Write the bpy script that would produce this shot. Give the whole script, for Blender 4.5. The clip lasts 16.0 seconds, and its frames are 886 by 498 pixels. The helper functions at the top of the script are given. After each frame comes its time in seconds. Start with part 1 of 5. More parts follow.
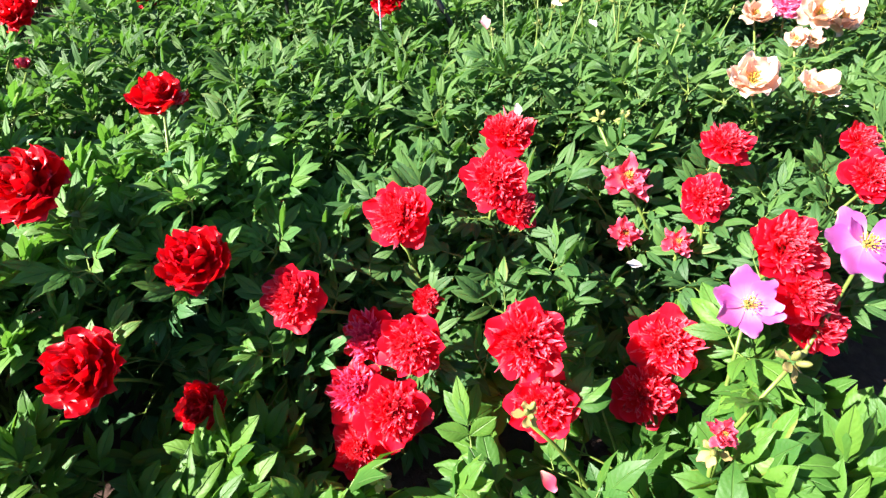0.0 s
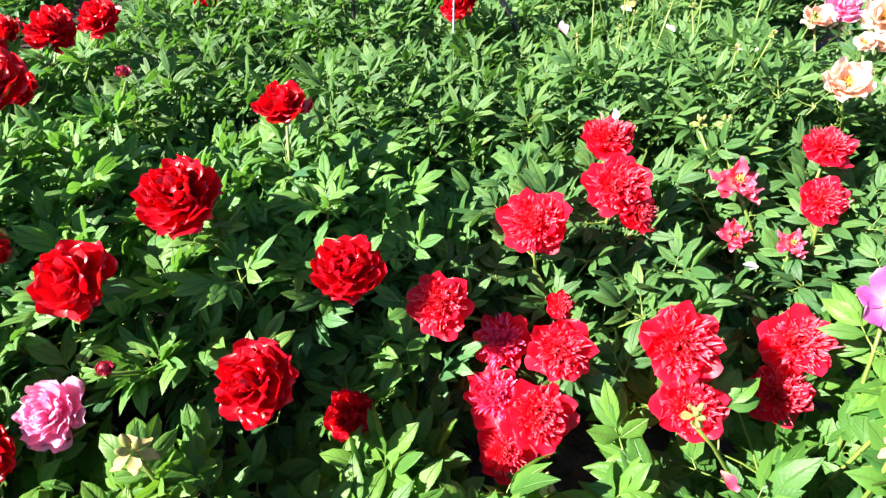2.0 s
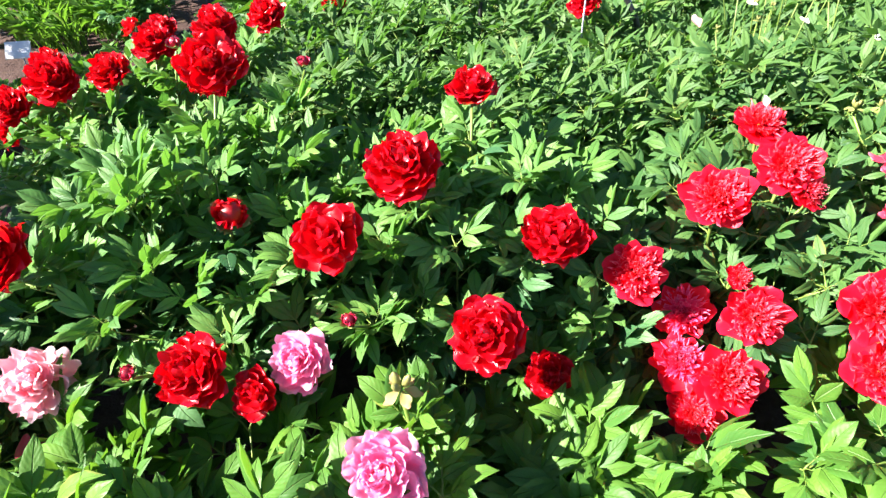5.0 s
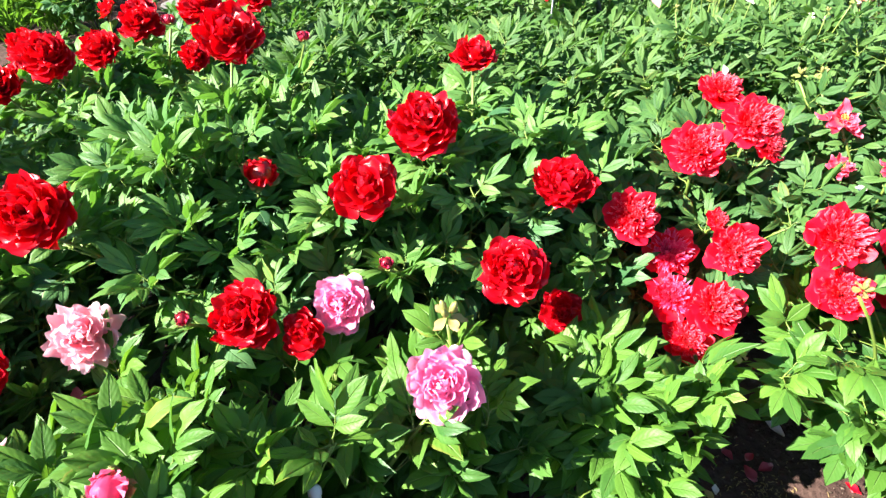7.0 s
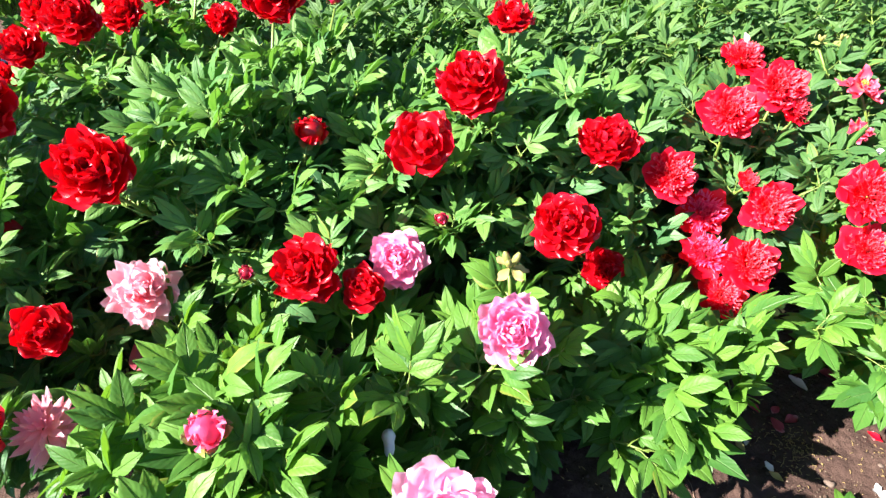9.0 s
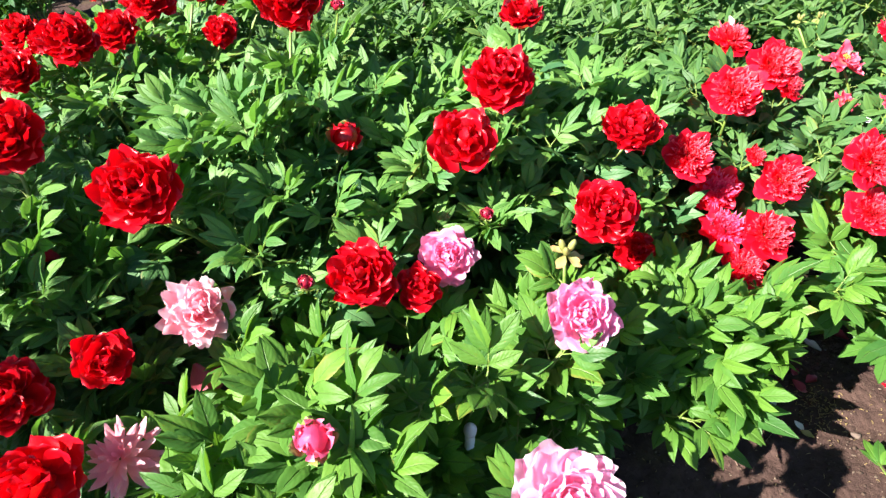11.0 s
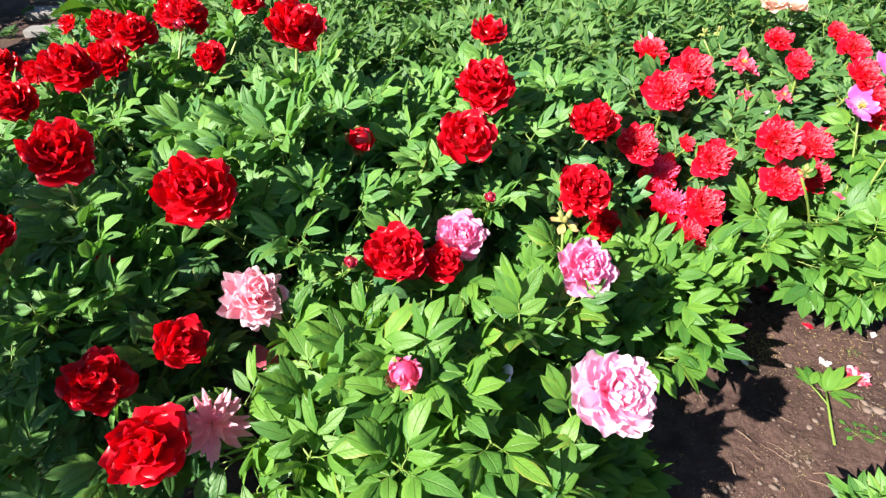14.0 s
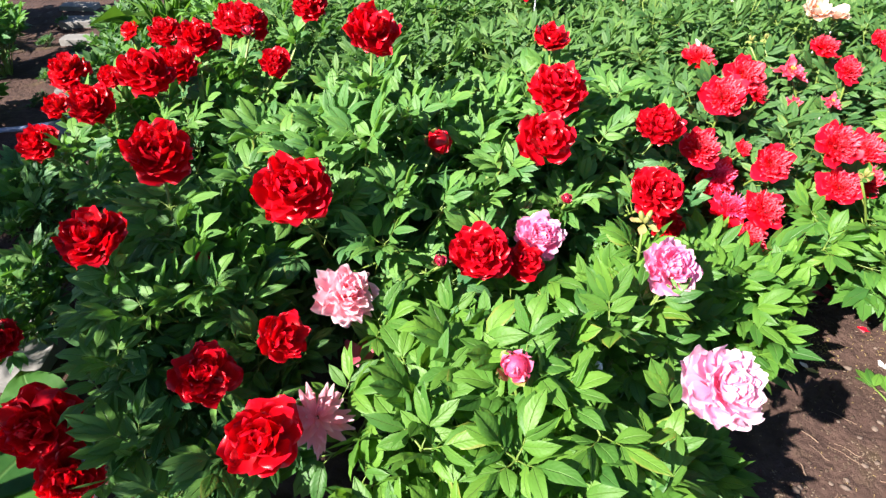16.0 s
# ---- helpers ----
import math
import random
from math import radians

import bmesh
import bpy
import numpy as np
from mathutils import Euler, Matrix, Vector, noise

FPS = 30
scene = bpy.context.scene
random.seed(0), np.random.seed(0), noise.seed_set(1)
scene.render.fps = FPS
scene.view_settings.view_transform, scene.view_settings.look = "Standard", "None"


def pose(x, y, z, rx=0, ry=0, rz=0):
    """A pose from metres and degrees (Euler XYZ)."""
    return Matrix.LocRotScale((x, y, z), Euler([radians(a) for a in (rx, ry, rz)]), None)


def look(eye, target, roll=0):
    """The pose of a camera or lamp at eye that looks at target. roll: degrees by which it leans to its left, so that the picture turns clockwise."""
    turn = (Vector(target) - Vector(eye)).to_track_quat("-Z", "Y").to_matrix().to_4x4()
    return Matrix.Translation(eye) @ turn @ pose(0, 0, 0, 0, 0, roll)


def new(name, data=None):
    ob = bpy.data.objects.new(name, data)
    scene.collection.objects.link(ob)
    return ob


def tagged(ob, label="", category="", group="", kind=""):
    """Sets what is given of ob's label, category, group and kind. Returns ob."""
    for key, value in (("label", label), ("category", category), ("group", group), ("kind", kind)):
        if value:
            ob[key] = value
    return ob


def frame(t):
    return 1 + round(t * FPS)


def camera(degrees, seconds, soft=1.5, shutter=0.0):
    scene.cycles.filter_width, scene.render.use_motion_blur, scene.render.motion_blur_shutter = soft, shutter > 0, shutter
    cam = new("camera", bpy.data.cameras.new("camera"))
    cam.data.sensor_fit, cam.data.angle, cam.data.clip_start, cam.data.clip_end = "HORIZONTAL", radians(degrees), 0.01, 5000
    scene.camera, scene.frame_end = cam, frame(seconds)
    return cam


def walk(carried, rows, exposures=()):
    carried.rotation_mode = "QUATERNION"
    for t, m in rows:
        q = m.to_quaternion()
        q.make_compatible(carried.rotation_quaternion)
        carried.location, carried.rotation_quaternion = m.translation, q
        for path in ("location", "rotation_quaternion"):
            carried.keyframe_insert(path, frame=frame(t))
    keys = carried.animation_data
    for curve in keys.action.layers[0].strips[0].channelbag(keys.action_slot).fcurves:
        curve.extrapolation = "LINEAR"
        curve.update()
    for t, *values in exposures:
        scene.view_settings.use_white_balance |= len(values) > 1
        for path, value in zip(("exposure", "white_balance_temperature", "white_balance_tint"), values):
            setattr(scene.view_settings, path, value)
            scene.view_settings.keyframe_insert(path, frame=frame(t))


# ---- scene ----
cam = camera(73.5, 16.0, soft=1.4)
EXPOSURE = 2.12
PATH = [
    (0, (-0.007, 0.009, 1.186), (-0.109, 1.56, -0.073), -1.4),
    (0.5, (-0.071, 0.018, 1.186), (-0.166, 1.566, -0.078), -1.3),
    (1, (-0.142, 0.018, 1.196), (-0.191, 1.572, -0.064), -1.4),
    (1.5, (-0.219, 0.01, 1.202), (-0.263, 1.571, -0.048), -0.9),
    (2, (-0.28, -0.002, 1.205), (-0.322, 1.551, -0.054), -0.8),
    (2.5, (-0.337, -0.013, 1.195), (-0.385, 1.542, -0.062), -0.7),
    (3, (-0.376, -0.017, 1.191), (-0.465, 1.527, -0.077), -1.2),
    (3.5, (-0.425, -0.032, 1.206), (-0.538, 1.549, -0.013), -1.1),
    (4, (-0.486, -0.062, 1.203), (-0.665, 1.527, 0.001), -2.7),
    (4.2, (-0.507, -0.07, 1.198), (-0.691, 1.506, -0.019), -2.7),
    (6.3, (-0.667, -0.196, 1.198), (-0.662, 1.375, -0.039), -1.2),
    (6.5, (-0.686, -0.207, 1.189), (-0.658, 1.368, -0.043), -0.9),
    (7, (-0.716, -0.244, 1.185), (-0.663, 1.327, -0.05), -0.3),
    (7.5, (-0.73, -0.277, 1.182), (-0.682, 1.298, -0.049), -0.5),
    (8, (-0.75, -0.285, 1.173), (-0.739, 1.29, -0.059), -0.5),
    (8.5, (-0.797, -0.284, 1.164), (-0.753, 1.264, -0.101), -0.1),
    (9, (-0.848, -0.282, 1.156), (-0.729, 1.254, -0.121), 0.9),
    (9.5, (-0.894, -0.275, 1.154), (-0.725, 1.247, -0.133), 0.7),
    (10, (-0.933, -0.273, 1.15), (-0.726, 1.246, -0.134), 0.2),
    (10.2, (-0.949, -0.27, 1.15), (-0.732, 1.249, -0.134), 0.0),
    (12.3, (-1.093, -0.319, 1.177), (-0.699, 1.195, -0.069), 0.6),
    (12.5, (-1.107, -0.327, 1.178), (-0.681, 1.182, -0.064), 1.0),
    (13, (-1.14, -0.355, 1.183), (-0.663, 1.147, -0.048), 1.3),
    (13.5, (-1.188, -0.385, 1.187), (-0.669, 1.114, -0.032), 1.5),
    (14, (-1.235, -0.415, 1.191), (-0.696, 1.09, -0.01), 1.1),
    (14.5, (-1.277, -0.437, 1.195), (-0.732, 1.069, -0.003), -0.1),
    (15, (-1.307, -0.443, 1.193), (-0.758, 1.071, 0.008), 0.7),
    (15.5, (-1.332, -0.427, 1.195), (-0.81, 1.096, 0.009), 1.5),
    (16, (-1.392, -0.392, 1.185), (-0.859, 1.136, 0.01), 1.0),
]
walk(cam, [(t, look(eye, target, roll)) for t, eye, target, roll in PATH], exposures=[(0.0, EXPOSURE - 0.06), (2.0, EXPOSURE + 0.10), (3.5, EXPOSURE + 0.22), (7.0, EXPOSURE + 0.20), (10.0, EXPOSURE + 0.12), (12.5, EXPOSURE - 0.24), (16.0, EXPOSURE - 0.27)])

# ---- light: clear morning, sun from the path side ----
SUN_ELEVATION, SUN_AZIMUTH = 36.5, 198.0  # degrees; azimuth counted from +x towards +y
el, az = radians(SUN_ELEVATION), radians(SUN_AZIMUTH)
sun_way = Vector((math.cos(el) * math.cos(az), math.cos(el) * math.sin(az), math.sin(el)))
world = bpy.data.worlds.new("sky")
world.use_nodes = True
scene.world = world
sky = world.node_tree.nodes.new("ShaderNodeTexSky")
sky.sky_type, sky.sun_disc = "NISHITA", False
sky.air_density, sky.dust_density = 0.45, 0.1
sky.sun_elevation, sky.sun_rotation = el, radians(90 - SUN_AZIMUTH)
world.node_tree.links.new(sky.outputs[0], world.node_tree.nodes["Background"].inputs[0])
world.node_tree.nodes["Background"].inputs[1].default_value = 0.065
lamp = bpy.data.lights.new("sun", "SUN")
lamp.energy, lamp.angle, lamp.color = 5.0, radians(0.53), (1.0, 0.925, 0.86)
sun = new("sun", lamp)
sun.matrix_basis = look(sun_way * 30, (0, 0, 0))


# ---- materials ----
class Nodes:
    """Small wrapper to build node materials."""

    def __init__(self, name):
        self.mat = bpy.data.materials.new(name)
        self.mat.use_nodes = True
        self.tree = self.mat.node_tree
        self.tree.nodes.clear()

    def add(self, kind, **inputs):
        n = self.tree.nodes.new(kind)
        for k, v in inputs.items():
            self.put(n, k.replace("_", " "), v)
        return n

    def put(self, n, key, v):
        socket = n.inputs[int(key)] if key.strip().isdigit() else n.inputs[key]
        if isinstance(v, bpy.types.NodeSocket):
            self.tree.links.new(v, socket)
        else:
            socket.default_value = v

    def math(self, op, a, b=0.0, clamp=False):
        n = self.add("ShaderNodeMath")
        n.operation, n.use_clamp = op, clamp
        self.put(n, "0", a)
        self.put(n, "1", b)
        return n.outputs[0]

    def mix(self, f, a, b, blend="MIX"):
        n = self.add("ShaderNodeMix")
        n.data_type, n.blend_type = "RGBA", blend
        self.put(n, "0", f)
        self.put(n, "6", a)
        self.put(n, "7", b)
        return n.outputs[2]

    def noise(self, vector, scale, detail=4.0, rough=0.6):
        n = self.add("ShaderNodeTexNoise", Scale=scale, Detail=detail, Roughness=rough)
        self.put(n, "Vector", vector)
        return n.outputs["Fac"]

    def ramp(self, f, stops):
        n = self.add("ShaderNodeValToRGB")
        self.put(n, "Fac", f)
        while len(n.color_ramp.elements) < len(stops):
            n.color_ramp.elements.new(0.5)
        for e, (p, c) in zip(n.color_ramp.elements, stops):
            e.position, e.color = p, c
        return n.outputs[0]

    def bump(self, height, strength, distance):
        return self.add("ShaderNodeBump", Height=height, Strength=strength, Distance=distance).outputs[0]

    def out(self, shader):
        o = self.add("ShaderNodeOutputMaterial")
        self.tree.links.new(shader, o.inputs[0])
        return self.mat


def rgb(r, g, b):
    return (r, g, b, 1.0)


def coords(n):
    return n.add("ShaderNodeTexCoord").outputs["Object"]


def place_coords(n):
    return n.add("ShaderNodeNewGeometry").outputs["Position"]


def chance(n):
    """A number from 0 to 1 for each object and each loose piece of its mesh."""
    a = n.add("ShaderNodeObjectInfo").outputs["Random"]
    b = n.add("ShaderNodeNewGeometry").outputs["Random Per Island"]
    return n.math("FRACT", n.math("ADD", n.math("MULTIPLY", a, 3.7), b))


def leaf_material(name, dark, light, vein, gloss, through_colour, through_share=0.3):
    n = Nodes(name)
    uv = n.add("ShaderNodeUVMap")
    sep = n.add("ShaderNodeSeparateXYZ")
    n.put(sep, "0", uv.outputs[0])
    u = n.math("ABSOLUTE", n.math("SUBTRACT", n.math("MULTIPLY", sep.outputs[0], 2.0), 1.0))
    v = sep.outputs[1]
    r = chance(n)
    spots = n.noise(place_coords(n), 38.0, 5.0, 0.65)
    f = n.math("ADD", n.math("MULTIPLY", r, 0.75), n.math("MULTIPLY", spots, 0.5))
    col = n.mix(n.math("SUBTRACT", f, 0.12, True), dark, light)
    # some leaflets have gone yellowish at the tip or are nibbled brown at the rim
    old = n.math("MULTIPLY", n.math("GREATER_THAN", r, 0.965), n.math("MULTIPLY", n.math("GREATER_THAN", n.math("ADD", u, n.math("MULTIPLY", spots, 0.9)), 1.25), 0.4))
    col = n.mix(old, col, rgb(0.25, 0.17, 0.04))
    rib = n.math("SUBTRACT", 1.0, n.math("MULTIPLY", u, 11.0), True)
    col = n.mix(n.math("MULTIPLY", rib, 0.45), col, vein)
    side = n.math("SINE", n.math("SUBTRACT", n.math("MULTIPLY", v, 48.0), n.math("MULTIPLY", u, 13.0)))
    fine = n.math("MULTIPLY", n.math("POWER", n.math("MAXIMUM", side, 0.0), 4.0), 0.03)
    col = n.mix(fine, col, vein)
    height = n.math("ADD", n.math("MULTIPLY", side, 0.05), n.math("ADD", n.math("MULTIPLY", rib, -0.8), n.math("MULTIPLY", spots, 0.8)))
    bump = n.bump(height, 0.8, 0.0020)
    p = n.add("ShaderNodeBsdfPrincipled", Base_Color=col, Normal=bump)
    n.put(p, "Roughness", n.math("ADD", n.math("MULTIPLY", spots, 0.25), gloss + 0.12))
    p.inputs["Specular IOR Level"].default_value = 0.31
    t = n.add("ShaderNodeBsdfTranslucent")
    n.put(t, "Color", n.mix(n.math("MULTIPLY", rib, 0.5), through_colour, dark))
    n.put(t, "Normal", bump)
    m = n.add("ShaderNodeMixShader")
    n.put(m, "0", through_share)
    n.put(m, "1", p.outputs[0])
    n.put(m, "2", t.outputs[0])
    return n.out(m.outputs[0])


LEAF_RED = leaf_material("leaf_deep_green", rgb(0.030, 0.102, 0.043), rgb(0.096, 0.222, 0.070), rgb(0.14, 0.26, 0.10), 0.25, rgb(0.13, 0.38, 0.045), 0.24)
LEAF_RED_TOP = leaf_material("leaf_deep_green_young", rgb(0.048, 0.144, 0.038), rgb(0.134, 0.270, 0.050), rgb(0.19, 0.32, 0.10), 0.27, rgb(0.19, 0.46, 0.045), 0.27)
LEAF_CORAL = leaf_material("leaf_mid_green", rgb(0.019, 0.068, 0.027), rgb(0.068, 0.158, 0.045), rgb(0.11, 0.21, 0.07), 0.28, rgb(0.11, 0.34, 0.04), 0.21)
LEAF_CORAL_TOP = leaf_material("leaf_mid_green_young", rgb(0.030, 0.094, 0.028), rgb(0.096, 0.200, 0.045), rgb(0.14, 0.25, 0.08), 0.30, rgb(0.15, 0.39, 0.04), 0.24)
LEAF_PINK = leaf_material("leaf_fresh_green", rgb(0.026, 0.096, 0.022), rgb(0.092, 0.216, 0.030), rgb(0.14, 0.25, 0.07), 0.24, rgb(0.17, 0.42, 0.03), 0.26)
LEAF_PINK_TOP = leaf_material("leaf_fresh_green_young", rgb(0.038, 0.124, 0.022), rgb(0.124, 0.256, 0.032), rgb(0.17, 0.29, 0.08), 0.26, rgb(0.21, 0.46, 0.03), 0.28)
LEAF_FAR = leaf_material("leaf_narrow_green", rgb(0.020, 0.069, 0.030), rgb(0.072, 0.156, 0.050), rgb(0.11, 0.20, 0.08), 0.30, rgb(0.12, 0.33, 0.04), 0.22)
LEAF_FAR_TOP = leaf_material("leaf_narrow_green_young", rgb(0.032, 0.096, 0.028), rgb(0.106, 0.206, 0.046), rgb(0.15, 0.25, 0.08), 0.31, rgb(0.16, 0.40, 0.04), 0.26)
LEAF_YELLOW = leaf_material("leaf_yellow_green", rgb(0.10, 0.16, 0.02), rgb(0.24, 0.30, 0.05), rgb(0.3, 0.36, 0.1), 0.4, rgb(0.3, 0.4, 0.04), 0.35)
LEAF_GRASS = leaf_material("grass_green", rgb(0.055, 0.14, 0.022), rgb(0.13, 0.26, 0.042), rgb(0.17, 0.30, 0.07), 0.4, rgb(0.20, 0.44, 0.03), 0.32)


def petal_material(name, inner, outer, rim, gloss, share, through_colour, streak=0.5, spread=0.35, shine=0.4):
    """inner: the foot of the petal; outer: its blade; rim: its last edge."""
    n = Nodes(name)
    uv = n.add("ShaderNodeUVMap")
    sep = n.add("ShaderNodeSeparateXYZ")
    n.put(sep, "0", uv.outputs[0])
    v = sep.outputs[1]
    scaled = n.add("ShaderNodeMapping")
    n.put(scaled, "Vector", uv.outputs[0])
    scaled.inputs["Scale"].default_value = (16.0, 1.2, 1.0)
    lines = n.noise(scaled.outputs[0], 1.6, 3.0)
    cloud = n.noise(coords(n), 60.0, 3.0)
    r = chance(n)
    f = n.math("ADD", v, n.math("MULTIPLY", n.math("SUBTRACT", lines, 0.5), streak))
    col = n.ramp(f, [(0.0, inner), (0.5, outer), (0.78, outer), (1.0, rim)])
    shade = n.math("ADD", 1.0 - spread / 2, n.math("MULTIPLY", n.math("ADD", n.math("MULTIPLY", r, 0.6), n.math("MULTIPLY", cloud, 0.4)), spread))
    tone = n.add("ShaderNodeCombineColor")
    for k in ("0", "1", "2"):
        n.put(tone, k, shade)
    col = n.mix(1.0, col, tone.outputs[0], "MULTIPLY")
    bump = n.bump(n.math("ADD", n.math("MULTIPLY", lines, 0.8), n.math("MULTIPLY", cloud, 0.5)), 0.35, 0.0010)
    p = n.add("ShaderNodeBsdfPrincipled", Base_Color=col, Roughness=gloss, Normal=bump)
    p.inputs["Specular IOR Level"].default_value = shine
    t = n.add("ShaderNodeBsdfTranslucent", Color=through_colour, Normal=bump)
    m = n.add("ShaderNodeMixShader")
    n.put(m, "0", share)
    n.put(m, "1", p.outputs[0])
    n.put(m, "2", t.outputs[0])
    return n.out(m.outputs[0])


# crimson foot darkened as shade between petals, rim paled as their pink highlights
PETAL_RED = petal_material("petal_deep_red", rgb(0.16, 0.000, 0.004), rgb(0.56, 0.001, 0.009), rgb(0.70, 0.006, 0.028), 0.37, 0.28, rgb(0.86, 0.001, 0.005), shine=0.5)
PETAL_CORAL = petal_material("petal_coral_red", rgb(0.62, 0.002, 0.013), rgb(0.88, 0.0050, 0.028), rgb(0.92, 0.016, 0.056), 0.42, 0.42, rgb(0.98, 0.005, 0.024))
# strap foot colour darkened as the shade between straps; tips pale by nature
PETAL_STRAP = petal_material("petaloid_coral", rgb(0.40, 0.001, 0.008), rgb(0.93, 0.018, 0.060), rgb(0.97, 0.21, 0.28), 0.44, 0.38, rgb(0.98, 0.012, 0.026), 0.7)
PETAL_ROSE = petal_material("petaloid_rose", rgb(0.66, 0.006, 0.050), rgb(0.93, 0.045, 0.17), rgb(0.97, 0.24, 0.44), 0.40, 0.44, rgb(0.96, 0.08, 0.24), 0.7)
PETAL_PINK = petal_material("petal_pink", rgb(0.90, 0.12, 0.30), rgb(0.95, 0.36, 0.60), rgb(0.97, 0.60, 0.80), 0.46, 0.52, rgb(0.98, 0.40, 0.64), 0.35, 0.16)
PETAL_PALE = petal_material("petal_pale_pink", rgb(0.92, 0.20, 0.38), rgb(0.97, 0.54, 0.72), rgb(0.98, 0.82, 0.90), 0.46, 0.54, rgb(0.98, 0.54, 0.72), 0.35, 0.14)
PETAL_SALMON = petal_material("petal_salmon_pink", rgb(0.94, 0.30, 0.32), rgb(0.97, 0.54, 0.63), rgb(0.98, 0.80, 0.86), 0.46, 0.54, rgb(0.98, 0.52, 0.60), 0.4, 0.16)
PETAL_RAGGED = petal_material("petal_ragged_pink", rgb(0.94, 0.42, 0.36), rgb(0.96, 0.40, 0.50), rgb(0.97, 0.62, 0.72), 0.46, 0.54, rgb(0.98, 0.46, 0.54), 0.4, 0.16)
PETAL_SPENT = petal_material("petal_spent_rose", rgb(0.80, 0.36, 0.28), rgb(0.86, 0.05, 0.11), rgb(0.92, 0.22, 0.32), 0.45, 0.34, rgb(0.84, 0.08, 0.14), 0.6)
PETAL_MAGENTA = petal_material("petal_violet_pink", rgb(0.80, 0.42, 0.70), rgb(0.62, 0.13, 0.50), rgb(0.72, 0.26, 0.62), 0.42, 0.4, rgb(0.78, 0.20, 0.60), 0.4)
PETAL_PEACH = petal_material("petal_peach", rgb(0.90, 0.62, 0.36), rgb(0.92, 0.68, 0.54), rgb(0.92, 0.76, 0.66), 0.46, 0.42, rgb(0.93, 0.58, 0.42), 0.3)
PETAL_WHITE = petal_material("petal_white", rgb(0.78, 0.72, 0.66), rgb(0.84, 0.82, 0.80), rgb(0.8, 0.74, 0.7), 0.5, 0.25, rgb(0.8, 0.75, 0.7), 0.3)
PETAL_DRY = petal_material("petal_dried", rgb(0.24, 0.24, 0.06), rgb(0.40, 0.33, 0.12), rgb(0.36, 0.20, 0.10), 0.6, 0.2, rgb(0.6, 0.4, 0.1), 0.6)
PETAL_FADED = petal_material("petal_faded", rgb(0.22, 0.015, 0.03), rgb(0.34, 0.05, 0.08), rgb(0.5, 0.22, 0.25), 0.55, 0.2, rgb(0.5, 0.08, 0.1), 0.6)


def plain_material(name, a, b, scale, rough, relief=0.3, depth=0.001, metal=0.0, stretch=None):
    """Two tones mixed by coarse and fine noise, with relief."""
    n = Nodes(name)
    at = coords(n)
    if stretch:
        m = n.add("ShaderNodeMapping")
        n.put(m, "Vector", at)
        m.inputs["Scale"].default_value = stretch
        at = m.outputs[0]
    big, small = n.noise(at, scale, 3.0), n.noise(at, scale * 9, 5.0)
    f = n.math("SUBTRACT", n.math("ADD", n.math("MULTIPLY", big, 0.9), n.math("ADD", n.math("MULTIPLY", small, 0.7), n.math("MULTIPLY", chance(n), 0.3))), 0.45, True)
    p = n.add("ShaderNodeBsdfPrincipled", Base_Color=n.mix(f, a, b), Metallic=metal)
    n.put(p, "Roughness", n.math("ADD", n.math("MULTIPLY", small, 0.25), rough - 0.12))
    n.put(p, "Normal", n.bump(n.math("ADD", big, n.math("MULTIPLY", small, 0.6)), relief, depth))
    return n.out(p.outputs[0])


STEM = plain_material("stem_green", rgb(0.09, 0.16, 0.025), rgb(0.19, 0.27, 0.05), 20, 0.45)
POD = plain_material("pod_green", rgb(0.14, 0.18, 0.04), rgb(0.30, 0.27, 0.08), 60, 0.5)
SEPAL = plain_material("sepal_green", rgb(0.12, 0.20, 0.04), rgb(0.28, 0.28, 0.08), 60, 0.5)
STAMEN = plain_material("stamen_yellow", rgb(0.72, 0.36, 0.02), rgb(0.85, 0.58, 0.08), 80, 0.6)
STONE = plain_material("slab_stone", rgb(0.13, 0.125, 0.115), rgb(0.25, 0.24, 0.225), 7, 0.85, 0.6, 0.004)
PEBBLE = plain_material("pebble", rgb(0.080, 0.056, 0.044), rgb(0.190, 0.140, 0.110), 60, 0.92, 0.5, 0.002)
CHIP = plain_material("pale_chip", rgb(0.085, 0.060, 0.042), rgb(0.21, 0.160, 0.112), 80, 0.9, 0.5, 0.001)
CLOD = plain_material("soil_clod", rgb(0.030, 0.018, 0.012), rgb(0.100, 0.064, 0.042), 40, 0.95, 0.8, 0.003)
STRAW = plain_material("straw", rgb(0.16, 0.11, 0.04), rgb(0.34, 0.25, 0.10), 40, 0.8)
TWIG = plain_material("twig", rgb(0.13, 0.075, 0.05), rgb(0.24, 0.17, 0.12), 40, 0.85)
PLASTIC = plain_material("white_plastic", rgb(0.62, 0.64, 0.68), rgb(0.76, 0.78, 0.82), 12, 0.4, 0.1)
GREY_METAL = plain_material("grey_metal", rgb(0.16, 0.17, 0.20), rgb(0.28, 0.29, 0.32), 30, 0.4, 0.15, 0.0005, 0.6)
BLACK_HOSE = plain_material("black_rubber", rgb(0.012, 0.012, 0.014), rgb(0.03, 0.03, 0.034), 30, 0.4, 0.1)
BLUE_HOSE = plain_material("blue_hose", rgb(0.12, 0.17, 0.32), rgb(0.22, 0.28, 0.42), 30, 0.45, 0.1)
CARD = plain_material("label_card", rgb(0.70, 0.70, 0.68), rgb(0.80, 0.80, 0.78), 18, 0.6, 0.1)


